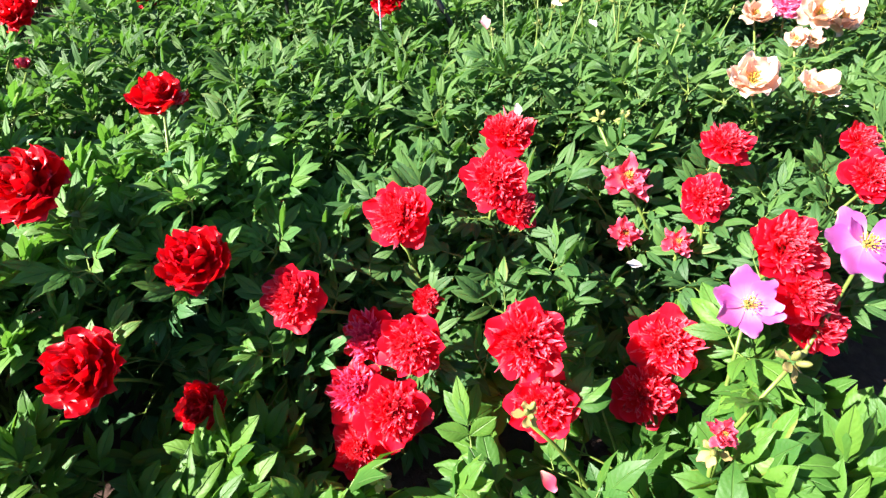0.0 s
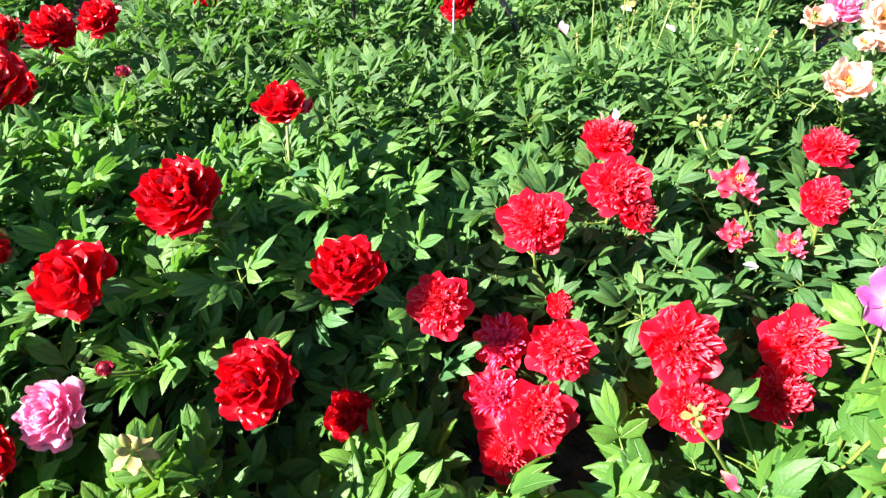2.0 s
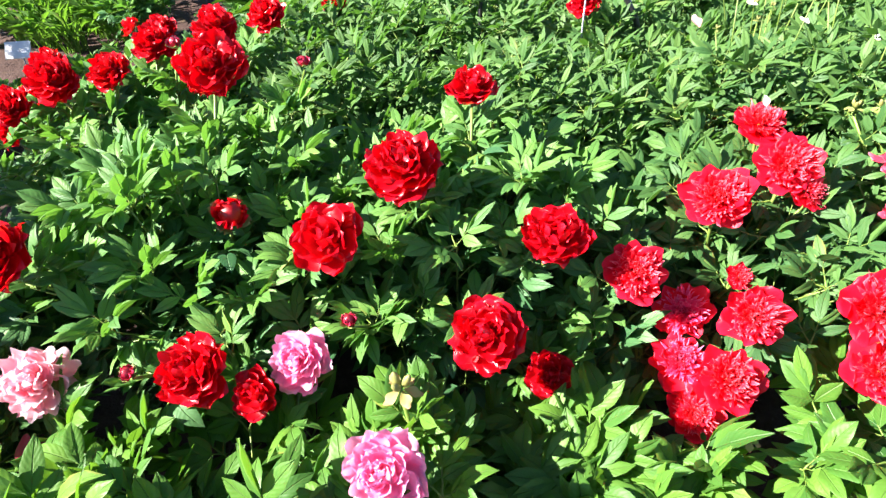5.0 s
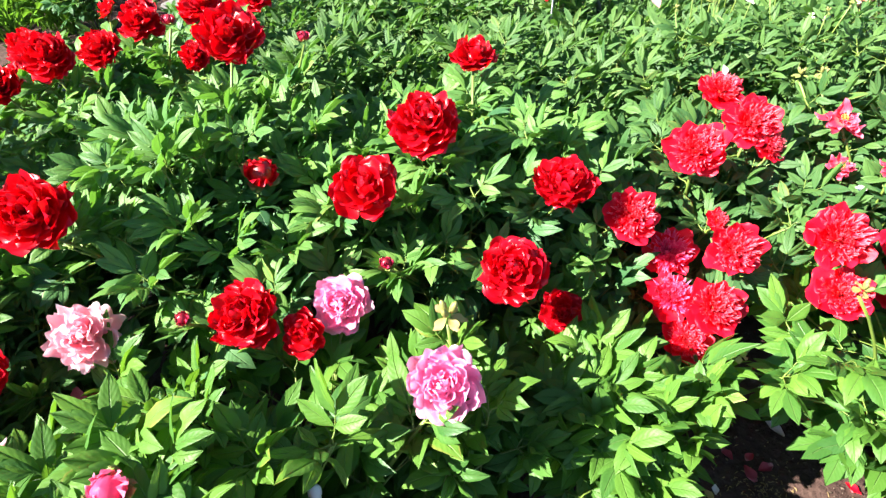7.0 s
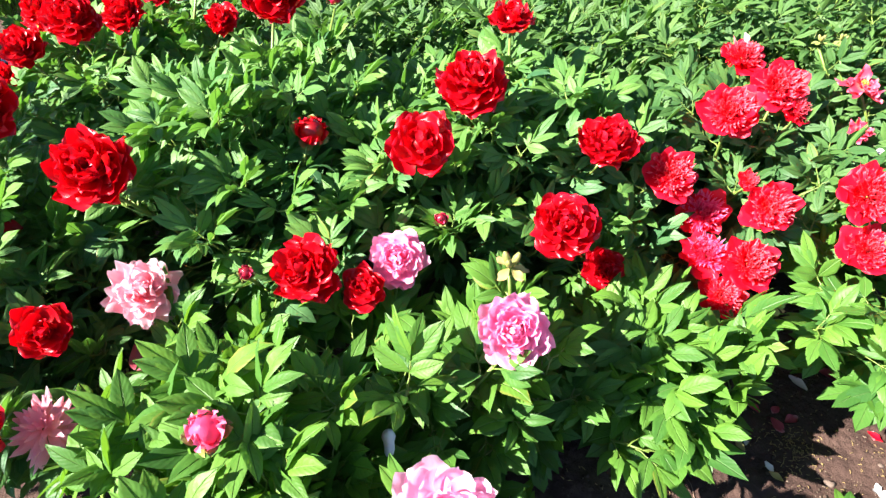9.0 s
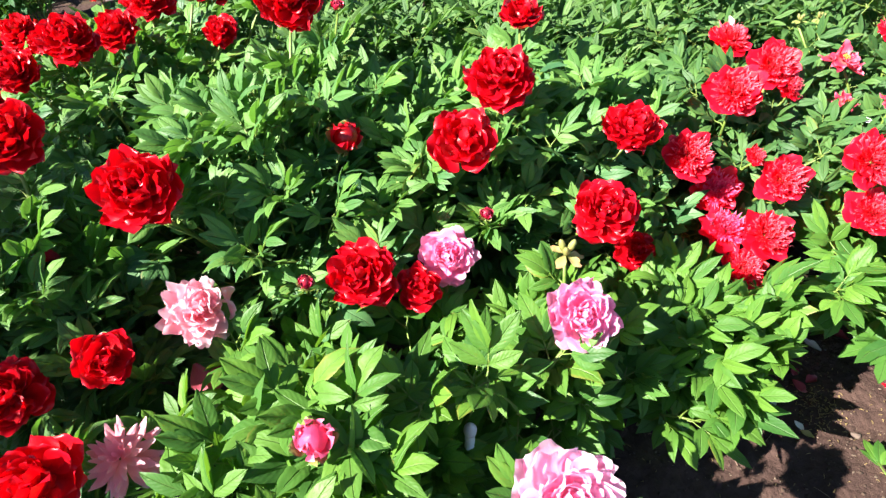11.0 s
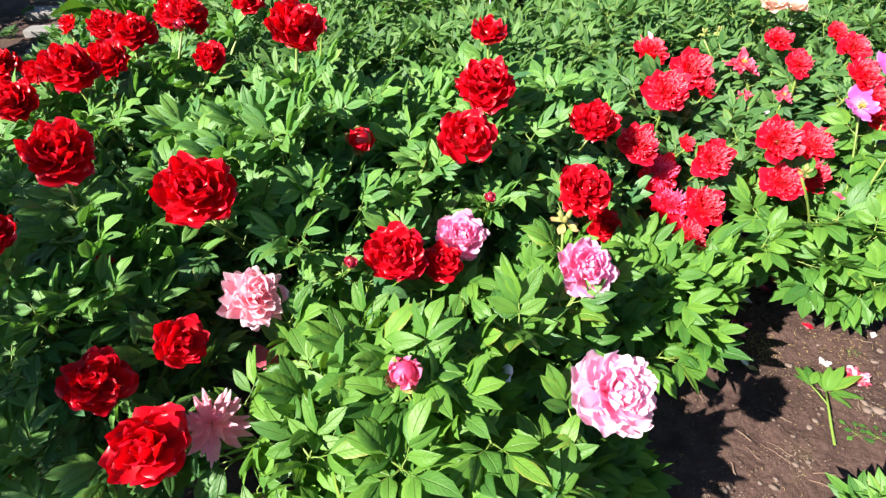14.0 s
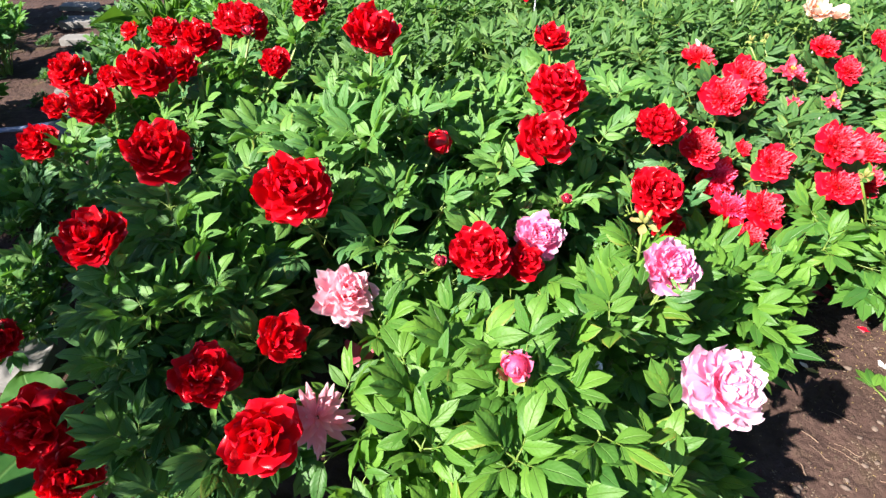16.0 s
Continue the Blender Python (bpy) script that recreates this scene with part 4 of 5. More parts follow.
for _ in range(800):
    near = rnd.random() < 0.85
    x, y = (rnd.uniform(-0.55, 0.5), rnd.uniform(-0.2, 0.66)) if near else (rnd.uniform(-3.2, -1.9), rnd.uniform(0.4, 4.4))
    if near and rnd.random() < 0.4:
        x, y = (rnd.gauss(-0.02, 0.035), rnd.gauss(0.385, 0.035)) if rnd.random() < 0.6 else (rnd.gauss(0.18, 0.06), rnd.gauss(0.30, 0.05))
    a, l = rnd.uniform(0, 6.28), rnd.uniform(0.002, 0.010)
    z = soil_height(x, y) + 0.003
    dx, dy = math.cos(a) * l, math.sin(a) * l
    litter.tube([(x, y, z), (x + dx * 0.5 + rnd.uniform(-0.002, 0.002), y + dy * 0.5, z + 0.002), (x + dx, y + dy, soil_height(x + dx, y + dy) + 0.003)], [0.0009, 0.0009, 0.0006], 3)
thing("straw_litter", litter, [STRAW], Matrix(), "short bits of yellow straw and grass litter", "straw", kind="stuff")

chips = Build()
for _ in range(2000):
    x, y = rnd.uniform(-0.6, 0.45), rnd.uniform(-0.3, 0.62)
    s = rnd.choice((0.0007, 0.0009, 0.0012, 0.0012, 0.0016, 0.0024))
    if rnd.random() < 0.35:
        mx, my, spread = rnd.choice(((-0.43, 0.05, 0.035), (-0.19, 0.08, 0.028), (0.09, 0.12, 0.030), (-0.39, -0.02, 0.05), (0.02, 0.24, 0.05)))
        x, y = rnd.gauss(mx, spread), rnd.gauss(my, spread)
    elif noise.noise(Vector((x * 7, y * 7, 4.0))) < rnd.uniform(-0.45, 0.35):
        continue
    chips.ball(place(x, y, soil_height(x, y) + s * 0.3, (rnd.uniform(-1, 1), rnd.uniform(-1, 1), 1.2), rnd.uniform(0, 360)) @ Matrix.Diagonal((s * rnd.uniform(0.8, 2.4), s, s * 0.5, 1)), 3, 5, 0, 0.3)
thing("stone_chips", chips, [CHIP], Matrix(), "pale chips of stone and bark on the soil", "gravel", kind="stuff")

# pebbles and twigs that can be told apart
for x, y, s in ((0.015, 0.302, 0.014), (-0.29, 0.03, 0.011), (-0.27, 0.045, 0.009), (-0.31, 0.05, 0.008), (0.05, 0.20, 0.008), (0.20, 0.16, 0.016), (0.25, 0.19, 0.013), (0.23, 0.23, 0.010), (0.10, 0.09, 0.009), (-0.02, 0.16, 0.008), (-0.04, 0.15, 0.007), (0.29, 0.26, 0.012), (-0.15, 0.12, 0.007), (0.02, 0.01, 0.010), (0.22, 0.42, 0.009), (0.30, 0.40, 0.008), (-0.20, -0.04, 0.009), (0.14, 0.33, 0.007), (-0.091, 0.129, 0.011), (-0.064, 0.138, 0.010), (-0.403, 0.060, 0.012), (-0.384, 0.064, 0.009), (0.07, 0.115, 0.014), (0.095, 0.105, 0.017), (0.085, 0.135, 0.011), (-0.155, 0.175, 0.007), (-0.20, 0.06, 0.010), (-0.17, 0.055, 0.008)):
    b = Build()
    b.ball(Matrix.Diagonal((s * rnd.uniform(0.7, 1.0), s * 0.7, s * 0.42, 1)), 5, 8, 0, 0.24)
    thing("pebble", b, [PEBBLE], place(x, y, soil_height(x, y) + s * 0.25, (0.1, 0.1, 1), rnd.uniform(0, 360)), "small grey-brown pebble half sunk in soil", "pebble", "pebbles on the soil")
for x, y, a, l, thick in ((-0.259, 0.163, 118, 0.045, 1.6), (-0.271, 0.119, 112, 0.05, 0.8), (-0.344, 0.098, 85, 0.030, 2.0), (-0.136, 0.183, 122, 0.07, 1.0), (-0.220, 0.098, 115, 0.075, 1.0), (-0.20, 0.105, 120, 0.06, 0.8), (-0.156, 0.020, 160, 0.055, 1.5), (-0.179, 0.000, 140, 0.06, 1.6), (-0.18, 0.33, 40, 0.045, 0.8), (0.02, 0.20, 140, 0.05, 1.0), (-0.28, 0.30, 95, 0.06, 1.0), (0.26, 0.30, 150, 0.05, 1.0), (0.07, 0.14, 60, 0.04, 1.0), (-0.33, 0.02, 30, 0.03, 1.0)):
    b, n = Build(), 6
    pts = []
    for i in range(n):
        t = i / (n - 1) - 0.5
        px, py = x + math.cos(radians(a)) * l * t + 0.004 * math.sin(5 * t), y + math.sin(radians(a)) * l * t
        pts.append((px - x, py - y, soil_height(px, py) + 0.0035 - soil_height(x, y)))
    b.tube(pts, [w * thick for w in (0.0009, 0.0011, 0.0010, 0.0009, 0.0008, 0.0006)], 5)
    thing("twig", b, [TWIG], Matrix.Translation((x, y, soil_height(x, y))), "thin dry twig lying on the soil", "twig", "twigs on the soil")


# ---- fallen petals ----
def fallen(x, y, z, size, mat, label, spin, tilt=(0, 0, 1), start=-6, end=22, wide=0.6):
    b = petal(size, size * wide, start, end, 0.5, 0.1, x * 7 + y * 3, 6, 5)
    base = z if z is not None else soil_height(x, y) + 0.006
    return thing("fallen_petal", b, [mat], place(x, y, base, tilt, spin), label, "petal", "fallen petals")


fallen(0.085, 0.525, None, 0.052, PETAL_WHITE, "white fallen petal on dark soil", 205, wide=0.5)
for x, y, sz, mat, spin, words in (
    (0.16, 0.41, 0.034, PETAL_CORAL, 30, "coral-red fallen petal on dark soil"), (0.165, 0.39, 0.026, PETAL_SALMON, 150, "coral-pink fallen petal on dark soil"),
    (0.19, 0.62, 0.05, PETAL_FADED, 80, "crimson shrivelled petal under the leaves"), (0.16, 0.64, 0.04, PETAL_RED, 140, "crimson shrivelled petal under the leaves"), (0.22, 0.60, 0.04, PETAL_RED, 20, "crimson shrivelled petal under the leaves"),
    (0.175, 0.545, 0.055, PETAL_FADED, 215, "faded rosy fallen petal on soil"), (0.19, 0.515, 0.04, PETAL_FADED, 250, "crimson fallen petal on soil"),
    (-0.03, 0.465, 0.045, PETAL_FADED, 10, "shrivelled rosy petal on soil"), (-0.005, 0.45, 0.04, PETAL_FADED, 110, "shrivelled rosy petal on soil"), (-0.05, 0.48, 0.035, PETAL_FADED, 200, "shrivelled rosy petal on soil"), (0.0, 0.49, 0.03, PETAL_FADED, 300, "shrivelled rosy petal on soil"),
    (-0.096, 0.33, 0.028, PETAL_WHITE, 185, "whitish fallen petal with brown edge"), (-0.085, 0.31, 0.03, PETAL_DRY, 220, "brown dried petal on soil"), (-0.12, 0.40, 0.026, PETAL_WHITE, 160, "whitish fallen petal on soil"), (-0.13, 0.385, 0.03, PETAL_DRY, 200, "brown dried petal on soil"),
    (0.30, 0.30, 0.03, PETAL_WHITE, 120, "whitish dried stalk of a petal"),
):
    fallen(x, y, None, sz, mat, words, spin)
# on the leaves of the front clumps
for x, y, z, sz, mat, spin, tilt, words in (
    (-1.175, 0.085, 0.44, 0.027, PETAL_WHITE, 100, (0, -0.2, 1), "whitish petal lying on green leaves"),
    (-1.30, 0.405, 0.405, 0.06, PETAL_FADED, 190, (0.1, -0.5, 0.7), "brownish-pink faded petal hanging on leaves"), (-1.265, 0.40, 0.40, 0.05, PETAL_FADED, 150, (0.2, -0.5, 0.7), "brownish-pink faded petal hanging on leaves"),
    (-1.305, 0.25, 0.40, 0.032, PETAL_WHITE, 200, (0.4, -0.5, 0.6), "lilac-white petal caught among leaves"),
    (-1.51, 0.575, 0.52, 0.05, PETAL_RED, 80, (0, -0.2, 1), "dark red dried petal on leaves"),
    (0.09, 0.452, 0.44, 0.034, PETAL_SPENT, 200, (0.1, -0.3, 0.9), "salmon petal resting on leaves"),
    (0.086, 1.275, 0.59, 0.032, PETAL_WHITE, 190, (0, -0.7, 0.6), "white petal resting on leaves"), (0.31, 1.625, 0.645, 0.032, PETAL_WHITE, 30, (0, -0.3, 0.9), "white petal resting on leaves"),
):
    fallen(x, y, z, sz, mat, words, spin, tilt)
# on the leaves towards the back of the bed
for x, y, z, sz, mat, spin, tilt, words in (
    (0.257, 1.51, 0.59, 0.032, PETAL_WHITE, 120, (0, -0.5, 0.8), "white petal resting on leaves"), (0.24, 1.82, 0.64, 0.034, PETAL_WHITE, 60, (0, -0.4, 0.9), "white petal resting on leaves"),
    (0.02, 1.635, 0.635, 0.05, PETAL_SALMON, 10, (0, -0.4, 0.9), "pinkish petal resting on leaves"), (0.557, 1.53, 0.61, 0.04, PETAL_WHITE, 170, (0, -0.5, 0.8), "white petal resting on leaves"),
    (0.46, 1.575, 0.635, 0.032, PETAL_WHITE, 200, (0, -0.5, 0.8), "white petal resting on leaves"), (0.46, 1.52, 0.59, 0.036, PETAL_WHITE, 150, (0.1, -0.8, 0.6), "white petal hanging among leaves"),
    (0.553, 1.19, 0.52, 0.03, PETAL_WHITE, 20, (0, -0.4, 0.9), "white petal resting on leaves"), (0.32, 0.90, 0.43, 0.03, PETAL_WHITE, 80, (0, -0.4, 0.9), "white petal resting on leaves"),
    (0.53, 1.60, 0.60, 0.034, PETAL_WHITE, 300, (0, -0.4, 0.9), "white petal resting on leaves"), (0.23, 1.88, 0.63, 0.05, PETAL_DRY, 300, (0, -0.4, 0.9), "yellowed petal resting on leaves"),
    (-1.82, 0.53, 0.32, 0.05, PETAL_CORAL, 100, (0.2, -0.4, 0.9), "bright rosy petal on leaves"),
):
    fallen(x, y, z, sz, mat, words, spin, tilt)


# ---- cut shoot on the soil ----
shoot = new("cut_shoot")
shoot.matrix_basis = Matrix.Translation((-0.071, 0.076, soil_height(-0.071, 0.076)))
tagged(shoot, "cut leafy peony shoot lying on the bare soil", "cutting")
b = Build()
b.tube([(-0.006, -0.006, 0.006), (0.02, 0.03, 0.012), (0.050, 0.072, 0.022), (0.079, 0.110, 0.028)], [0.0036, 0.0034, 0.0031, 0.0024], 6)
child("stalk", b.mesh("stalk", [STEM]), shoot, Matrix())
b = Build()
b.tube([(0, 0, 0), (0.001, 0.035, 0.006), (0.003, 0.068, 0.008)], [0.0026, 0.0022, 0.0018], 5)
child("side_stalk", b.mesh("side_stalk", [STEM]), shoot, Matrix.Translation((0.056, 0.078, 0.023)))
for x, y, z, turned, rise, length, width in (
    (0.059, 0.143, 0.031, -36, 14, 0.060, 0.024), (0.058, 0.146, 0.031, -12, 8, 0.058, 0.021), (0.060, 0.135, 0.031, 14, 4, 0.050, 0.018), (0.061, 0.140, 0.032, -60, 24, 0.045, 0.022),
    (0.077, 0.110, 0.029, -30, 16, 0.064, 0.029), (0.079, 0.114, 0.030, -48, 30, 0.072, 0.026), (0.082, 0.112, 0.030, -68, 34, 0.085, 0.027), (0.084, 0.110, 0.030, -92, 26, 0.098, 0.025), (0.084, 0.106, 0.030, -128, 14, 0.075, 0.023), (0.082, 0.104, 0.029, -158, 6, 0.055, 0.020),
):
    child("leaf", leaflet(length, width, 0.35, 0.8, rnd.uniform(-0.3, 0.3), 5).mesh("leaf", [LEAF_PINK_TOP]), shoot, pose(x, y, z, 0, 0, turned) @ pose(0, 0, 0, rise))
head = new("cut_bloom")
head.matrix_basis = Matrix.Translation((0.128, 0.200, soil_height(0.128, 0.200)))
tagged(head, "wilted coral-pink bloom lying on the soil", "flower", "cut blooms on the soil")
for k in range(9):
    child("petal", petal(0.040, 0.028, rnd.uniform(-5, 45), rnd.uniform(10, 110), 0.5, 0.25, k * 1.7).mesh("petal", [PETAL_SPENT if k % 3 else PETAL_SALMON]), head, pose(0, 0, 0.008, 0, 0, 40 * k + rnd.uniform(-15, 15)))
head = new("cut_bloom")
head.matrix_basis = Matrix.Translation((0.10, 0.272, soil_height(0.10, 0.272)))
tagged(head, "small wilted white bloom lying on the soil", "flower", "cut blooms on the soil")
for k in range(4):
    child("petal", petal(0.019, 0.015, 10, 50, 0.3, 0.1, k * 2.1).mesh("petal", [PETAL_WHITE]), head, pose(0, 0, 0.006, 0, 0, 80 * k))

# small weeds
for wx, wy, words in ((-0.005, 0.075, "small round-leaved weed on the soil"), (0.03, 0.05, "small round-leaved weed on the soil"), (0.21, 0.28, "tiny weed seedling on the soil")):
    weed = new("weed")
    weed.matrix_basis = Matrix.Translation((wx, wy, soil_height(wx, wy))) @ Matrix.Scale(0.4 if words.startswith("tiny") else 0.8, 4)
    tagged(weed, words, "weed", "weeds on the soil")
    for k in range(7):
        a, d = k * GOLDEN, 0.012 + 0.004 * k
        child("leaf", leaflet(0.020, 0.014, 0.4, 0.15, 0.1, 5).mesh("leaf", [LEAF_PINK]), weed, pose(math.cos(a) * d, math.sin(a) * d, 0.008 + 0.002 * (k % 3), rnd.uniform(-5, 15), 0, math.degrees(a) - 90))
    b = Build()
    for k in range(7):
        a, d = k * GOLDEN, 0.014 + 0.004 * k
        b.tube([(0, 0, 0.0), (math.cos(a) * d, math.sin(a) * d, 0.009)], [0.0008, 0.0006], 3)
    child("runner", b.mesh("runner", [STEM]), weed, Matrix())


# ---- supports, stakes, label, hose ----
def rod(name, points, radius, mat, parent=None, label="", sides=8):
    b = Build()
    o = Vector(points[0])
    b.tube([Vector(p) - o for p in points], [radius] * len(points), sides)
    me = b.mesh(name, [mat])
    if parent:
        return child(name, me, parent, Matrix.Translation(o - parent.matrix_basis.translation), label)
    ob = new(name, me)
    ob.matrix_basis = Matrix.Translation(o)
    return ob


tagged(rod("plant_stake", [(-0.292, 1.742, -0.02), (-0.290, 1.75, 0.40), (-0.286, 1.758, 0.74)], 0.0026, GREY_METAL), "thin grey metal stake beside a crimson bloom", "stake")
hoop = new("plant_support")
hoop.matrix_basis = Matrix.Translation((-0.10, 1.80, 0.0))
tagged(hoop, "black and grey hoop supporting the peony clump", "plant support", "plant supports")
rod("leg", [(-0.06, 1.90, -0.02), (-0.066, 1.90, 0.30), (-0.077, 1.90, 0.52)], 0.008, BLACK_HOSE, hoop)
rod("elbow", [(-0.077, 1.90, 0.52), (-0.096, 1.90, 0.575), (-0.131, 1.90, 0.636), (-0.17, 1.90, 0.675), (-0.232, 1.90, 0.689), (-0.29, 1.90, 0.691)], 0.0095, BLACK_HOSE, hoop, "bent black rubber elbow")
rod("bar", [(-0.29, 1.90, 0.691), (-0.40, 1.90, 0.692), (-0.56, 1.90, 0.692)], 0.0065, GREY_METAL, hoop, "grey metal bar")
rod("leg", [(-0.56, 1.90, 0.692), (-0.60, 1.90, 0.66), (-0.615, 1.90, -0.02)], 0.0065, BLACK_HOSE, hoop)
ring = new("plant_support")
ring.matrix_basis = Matrix.Translation((0.96, 1.49, 0.0))
tagged(ring, "pale grey rod of a support ring among leaves", "plant support", "plant supports")
rod("bar", [(0.90, 1.535, 0.49), (0.96, 1.49, 0.485), (1.06, 1.44, 0.475)], 0.006, PLASTIC, ring)
rod("leg", [(0.96, 1.49, 0.485), (0.96, 1.49, 0.2), (0.96, 1.49, -0.02)], 0.006, PLASTIC, ring)
post = new("plant_support")
post.matrix_basis = Matrix.Translation((-1.835, 0.435, 0.0))
tagged(post, "pale grey plastic post at the bed's corner", "plant support", "plant supports")
rod("post", [(-1.845, 0.425, -0.02), (-1.825, 0.44, 0.09), (-1.795, 0.452, 0.20)], 0.0125, PLASTIC, post, sides=14)
rod("cap", [(-1.795, 0.452, 0.20), (-1.790, 0.454, 0.214)], 0.014, PLASTIC, post, sides=14)
stub = new("plant_support")
stub.matrix_basis = Matrix.Translation((-0.885, 0.213, 0.0))
tagged(stub, "white plastic stake with rounded top in the leaves", "plant support", "plant supports")
rod("pole", [(-0.885, 0.213, -0.02), (-0.885, 0.213, 0.2), (-0.885, 0.213, 0.39)], 0.008, PLASTIC, stub)
b = Build()
b.ball(Matrix.Diagonal((0.0105, 0.0105, 0.014, 1)), 6, 10)
child("knob", b.mesh("knob", [PLASTIC]), stub, Matrix.Translation((0, 0, 0.392)))

label_stake = new("plant_label")
label_stake.matrix_basis = Matrix.Translation((-2.64, 2.36, 0.0))
tagged(label_stake, "white plant label card on a thin metal stake", "plant label")
rod("stake", [(-2.64, 2.36, -0.02), (-2.64, 2.362, 0.2), (-2.64, 2.365, 0.33)], 0.003, GREY_METAL, label_stake)
b = bmesh.new()
bmesh.ops.create_cube(b, size=1.0, matrix=Matrix.Diagonal((0.11, 0.004, 0.075, 1)))
bmesh.ops.bevel(b, geom=b.edges[:], offset=0.0012, segments=1)
me = bpy.data.meshes.new("card")
b.to_mesh(me)
me.materials.append(CARD)
child("card", me, label_stake, Matrix.Translation((0, -0.006, 0.345)) @ pose(0, 0, 0, -38, 0, 8))
tagged(rod("garden_hose", [(-3.4, 2.50, 0.02), (-3.0, 2.56, 0.018), (-2.75, 2.585, 0.018), (-2.476, 2.584, 0.018), (-2.36, 2.58, 0.018), (-2.245, 2.60, 0.018), (-2.16, 2.68, 0.018), (-2.12, 2.80, 0.016)], 0.013, BLUE_HOSE, sides=10), "blue-grey garden hose lying across the path", "hose")


# ---- stepping stones ----
def slab(x, y, wide, deep, spin):
    b = bmesh.new()
    bmesh.ops.create_cube(b, size=1.0, matrix=Matrix.Diagonal((wide, deep, 0.05, 1)))
    bmesh.ops.bevel(b, geom=b.edges[:], offset=0.008, segments=2)
    bmesh.ops.subdivide_edges(b, edges=b.edges[:], cuts=2, use_grid_fill=True)
    for v in b.verts:
        v.co += Vector((noise.noise(v.co * 9 + Vector((x, y, 0))), noise.noise(v.co * 9 + Vector((y, x, 3))), 0.4 * noise.noise(v.co * 14))) * 0.012
    me = bpy.data.meshes.new("stepping_stone")
    b.to_mesh(me)
    me.materials.append(STONE)
    ob = new("stepping_stone", me)
    ob.matrix_basis = pose(x, y, 0.012, rnd.uniform(-2, 2), rnd.uniform(-2, 2), spin)
    return tagged(ob, "rough pale grey flat stepping stone in soil", "stepping stone", "stepping stones of the path")


for x, y, w, d, spin in ((-2.13, 1.03, 0.27, 0.24, -14), (-2.19, 2.50, 0.17, 0.12, -14), (-2.22, 3.02, 0.19, 0.13, -10), (-2.25, 3.53, 0.18, 0.12, -15), (-2.34, 3.95, 0.19, 0.12, -12), (-2.40, 4.40, 0.20, 0.15, -14), (-2.45, 4.82, 0.24, 0.14, -12), (-2.14, 0.36, 0.22, 0.20, -8), (-2.05, -0.25, 0.24, 0.20, -5)):
    slab(x, y, w, d, spin)


# ---- plants beyond the path ----
def strap_clump(x, y, count, reach, mat, label, group, seed, wide=0.012):
    r = random.Random(seed)
    clump = new("daylily_clump")
    clump.matrix_basis = Matrix.Translation((x, y, 0))
    tagged(clump, label, "daylily", group)
    for k in range(count):
        a, l = k * GOLDEN, reach * r.uniform(0.6, 1.1)
        one = petal(l, wide * r.uniform(0.8, 1.3), r.uniform(62, 86), r.uniform(-30, 55), 0.8, 0.0, k + seed, 7, 3, 0.0)
        child("leaf", one.mesh("leaf", [mat]), clump, pose(r.uniform(-0.05, 0.05), r.uniform(-0.05, 0.05), -0.01, 0, 0, math.degrees(a)))
    return clump


def shrub(x, y, reach, height, kind, shoots, seed, label, group):
    ob = peony(label, (x, y), reach, height, kind, shoots, [], [], seed, group, open_leaves=False, density=7, edge=0.75)
    ob.name = "leafy_plant"
    return tagged(ob, category="garden plant")


for k, (x, y) in enumerate(((-3.25, 3.35), (-3.55, 3.75), (-3.05, 3.75), (-3.8, 4.2), (-3.3, 4.3), (-2.85, 3.5), (-3.45, 3.45), (-3.2, 3.95), (-2.85, 4.0), (-3.7, 3.4), (-3.05, 3.3), (-3.4, 3.6), (-3.0, 3.55), (-3.2, 3.7), (-3.6, 4.0), (-3.05, 4.1), (-3.45, 4.1), (-3.9, 3.7))):
    strap_clump(x, y, 52, 0.32, LEAF_GRASS, "bright green grassy clump beyond the path", "grassy clumps beyond the path", 3 + k)
for k, (x, y) in enumerate(((-1.75, 3.45), (-1.35, 3.35), (-0.95, 3.3), (-1.6, 3.95))):
    strap_clump(x, y, 40, 0.55, LEAF_GRASS, "tall green strap-leaved clump behind the bed", "strap-leaved clumps behind the bed", 23 + k, 0.02)
for k, (x, y) in enumerate(((1.75, 2.75), (2.05, 2.45), (1.6, 3.2), (2.2, 3.0), (1.9, 2.05), (2.5, 2.6))):
    strap_clump(x, y, 40, 0.50, LEAF_YELLOW, "yellow-green strap-leaved clump beyond the bed", "yellow-green clumps beyond the bed", 43 + k, 0.018)
BEYOND = "leafy plants along the path"
for k, (x, y) in enumerate(((-2.40, 3.28), (-2.30, 3.74), (-2.52, 3.95), (-2.36, 2.92), (-2.50, 4.42))):
    small = shrub(x, y, (0.09, 0.08), 0.055, "far", 3, 90 + k, "small dusty weed between the stepping stones", "weeds on the path")
    small.matrix_basis = small.matrix_basis @ Matrix.Scale(0.38, 4)
shrub(-1.85, 2.75, (0.28, 0.5), 0.22, "coral", 26, 71, "low light green leafy plant beside the stones", BEYOND)
shrub(-1.80, 2.10, (0.22, 0.25), 0.26, "coral", 14, 72, "low light green leafy plant beside the stones", BEYOND)
shrub(-2.72, 2.15, (0.22, 0.3), 0.16, "pink", 14, 73, "low yellow-green leafy plant across the path", BEYOND)
shrub(-2.58, 2.76, (0.10, 0.12), 0.10, "pink", 7, 78, "low yellow-green leafy plant across the path", BEYOND)
shrub(-2.66, 3.50, (0.20, 0.24), 0.30, "red", 16, 79, "dark green leafy plant across the path", BEYOND)
shrub(-2.12, 1.75, (0.14, 0.32), 0.14, "red", 12, 77, "low dark green leafy plant beside the stones", BEYOND)
shrub(-2.95, 4.5, (0.35, 0.4), 0.4, "red", 22, 74, "dark green leafy plant at the end of the path", BEYOND)
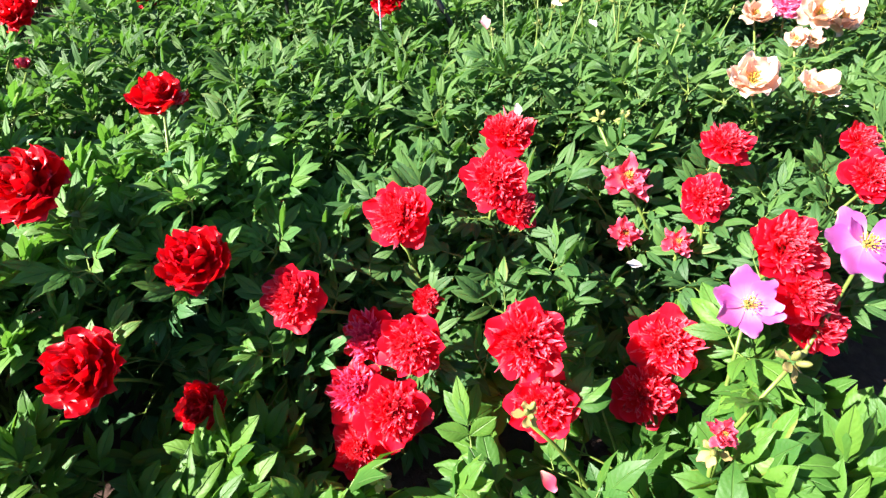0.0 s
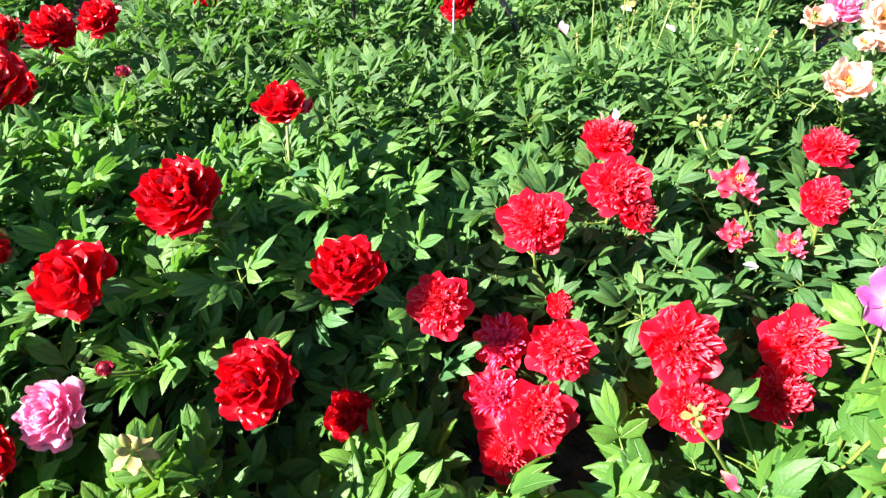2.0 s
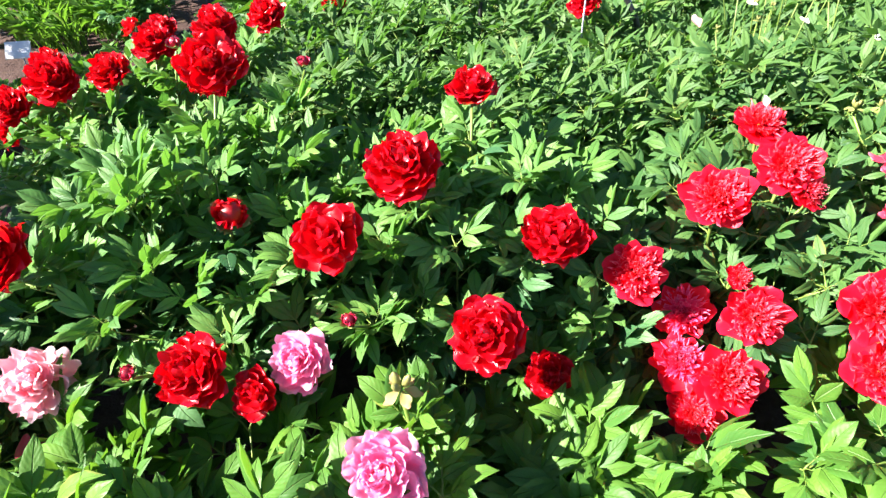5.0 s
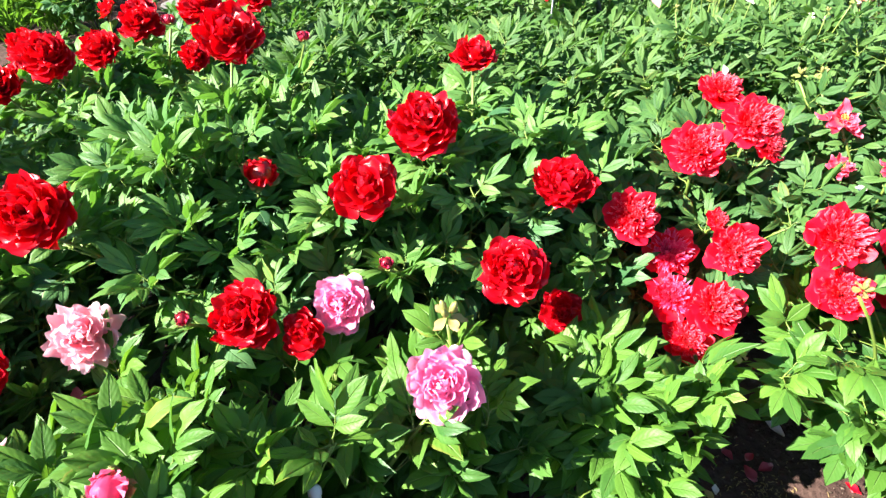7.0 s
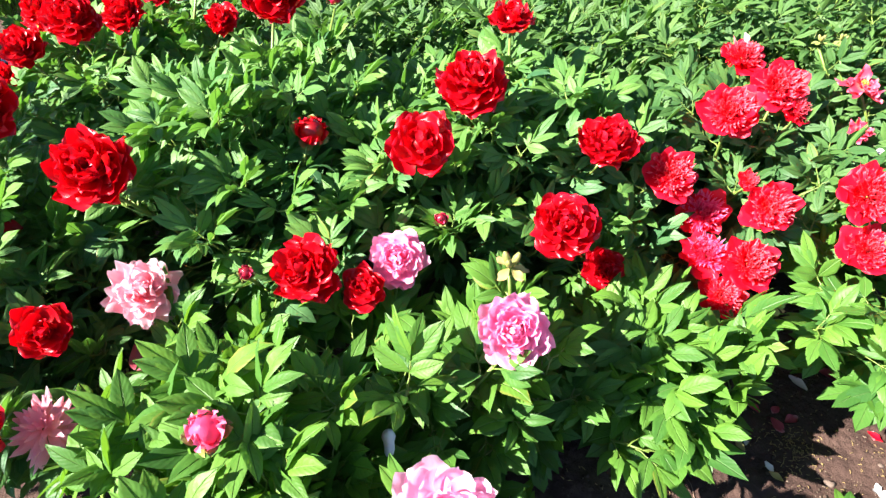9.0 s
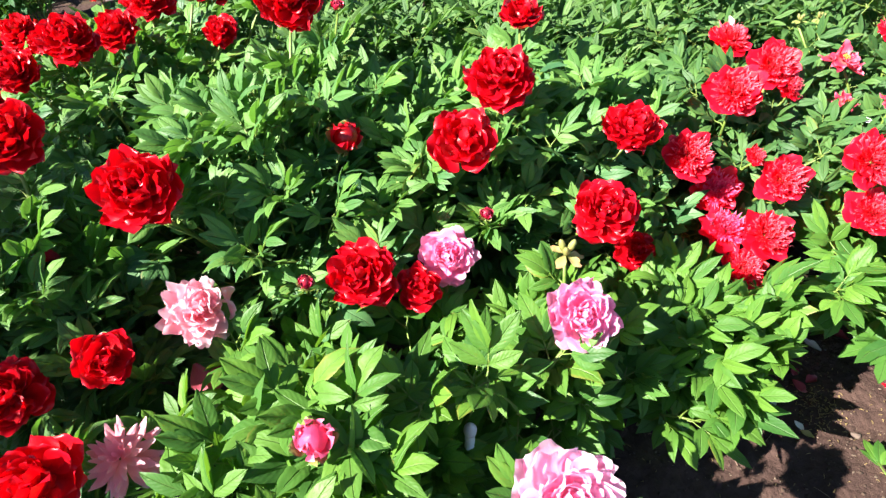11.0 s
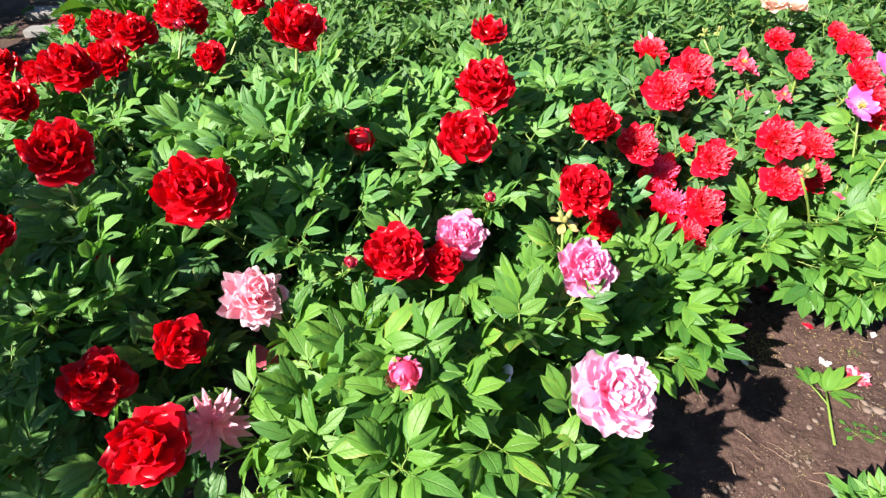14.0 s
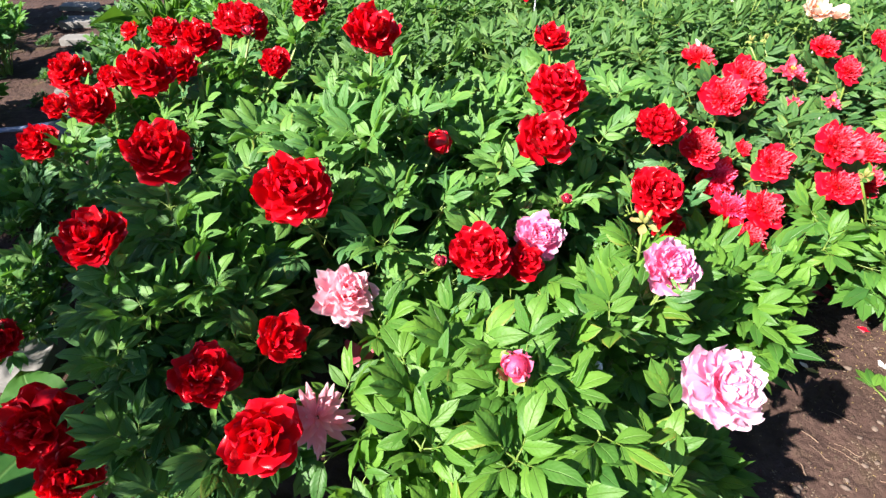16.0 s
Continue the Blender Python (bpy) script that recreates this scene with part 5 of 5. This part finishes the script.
shrub(-1.95, 3.6, (0.2, 0.6), 0.2, "coral", 22, 75, "low light green leafy plant beside the stones", BEYOND)
shrub(-1.2, 2.95, (0.4, 0.3), 0.45, "red", 26, 76, "dark green leafy plant behind the bed", BEYOND)

# broad smooth leaves at the corner of the bed
broad = new("hosta")
broad.matrix_basis = Matrix.Translation((-1.98, 0.72, 0.0))
tagged(broad, "light green plant with broad smooth leaves", "hosta")
for k, (head_turn, rise, size) in enumerate(((150, 22, 0.20), (207, 12, 0.27), (178, 12, 0.25), (250, 28, 0.18), (20, 34, 0.20), (60, 30, 0.18))):
    child("leaf", leaflet(size, size * 0.76, 0.5, 0.12, 0.1, 8).mesh("leaf", [LEAF_PINK]), broad, pose(0, 0, 0.0, 0, 0, head_turn) @ pose(0, 0, 0, rise))

# unseen bushy shrubs added across the path to shade it and the bed's corner
def unseen_shade_shrub(x, y, middle, radius, seed, leaves=640):
    r = random.Random(seed)
    bush = new("unseen_shade_shrub")
    bush.matrix_basis = Matrix.Translation((x, y, 0.0))
    tagged(bush, "unseen bushy green shrub added to cast shade", "shrub", "shrubs across the path")
    for k in range(7):
        top = Vector((radius[0] * 0.7 * math.cos(k * 0.9), radius[1] * 0.7 * math.sin(k * 0.9), middle + radius[2] * (0.1 + 0.25 * (k % 3))))
        rod("branch", [Vector((x, y, -0.02)), Vector((x, y, 0)) + top * 0.5 + Vector((0, 0, 0.1)), Vector((x, y, 0)) + top], 0.014, TWIG, bush)
    crown = Build()
    for _ in range(leaves):
        p = Vector((r.gauss(0, 1), r.gauss(0, 1), r.gauss(0, 1))).normalized() * r.uniform(0.2, 1.0) ** 0.4
        p = Vector((p.x * radius[0], p.y * radius[1], middle + p.z * radius[2] * (1 + 0.15 * math.sin(7 * p.x + 4 * p.y))))
        crown.join(r.choice(LEAF_BUILDS["far"][1]), Matrix.Translation(p) @ pose(0, 0, 0, 0, 0, r.uniform(0, 360)) @ pose(0, 0, 0, r.uniform(-30, 50)) @ Matrix.Scale(1.4, 4))
    tagged(child("crown", crown.mesh("crown", [LEAF_CORAL, STEM]), bush, Matrix()), kind="stuff")


unseen_shade_shrub(-2.74, 0.38, 1.13, (0.32, 0.54, 0.29), 5, 380)
unseen_shade_shrub(-4.05, 1.90, 1.0, (0.6, 0.6, 0.8), 6)
unseen_shade_shrub(-3.95, 0.95, 1.2, (0.55, 0.55, 0.62), 7)
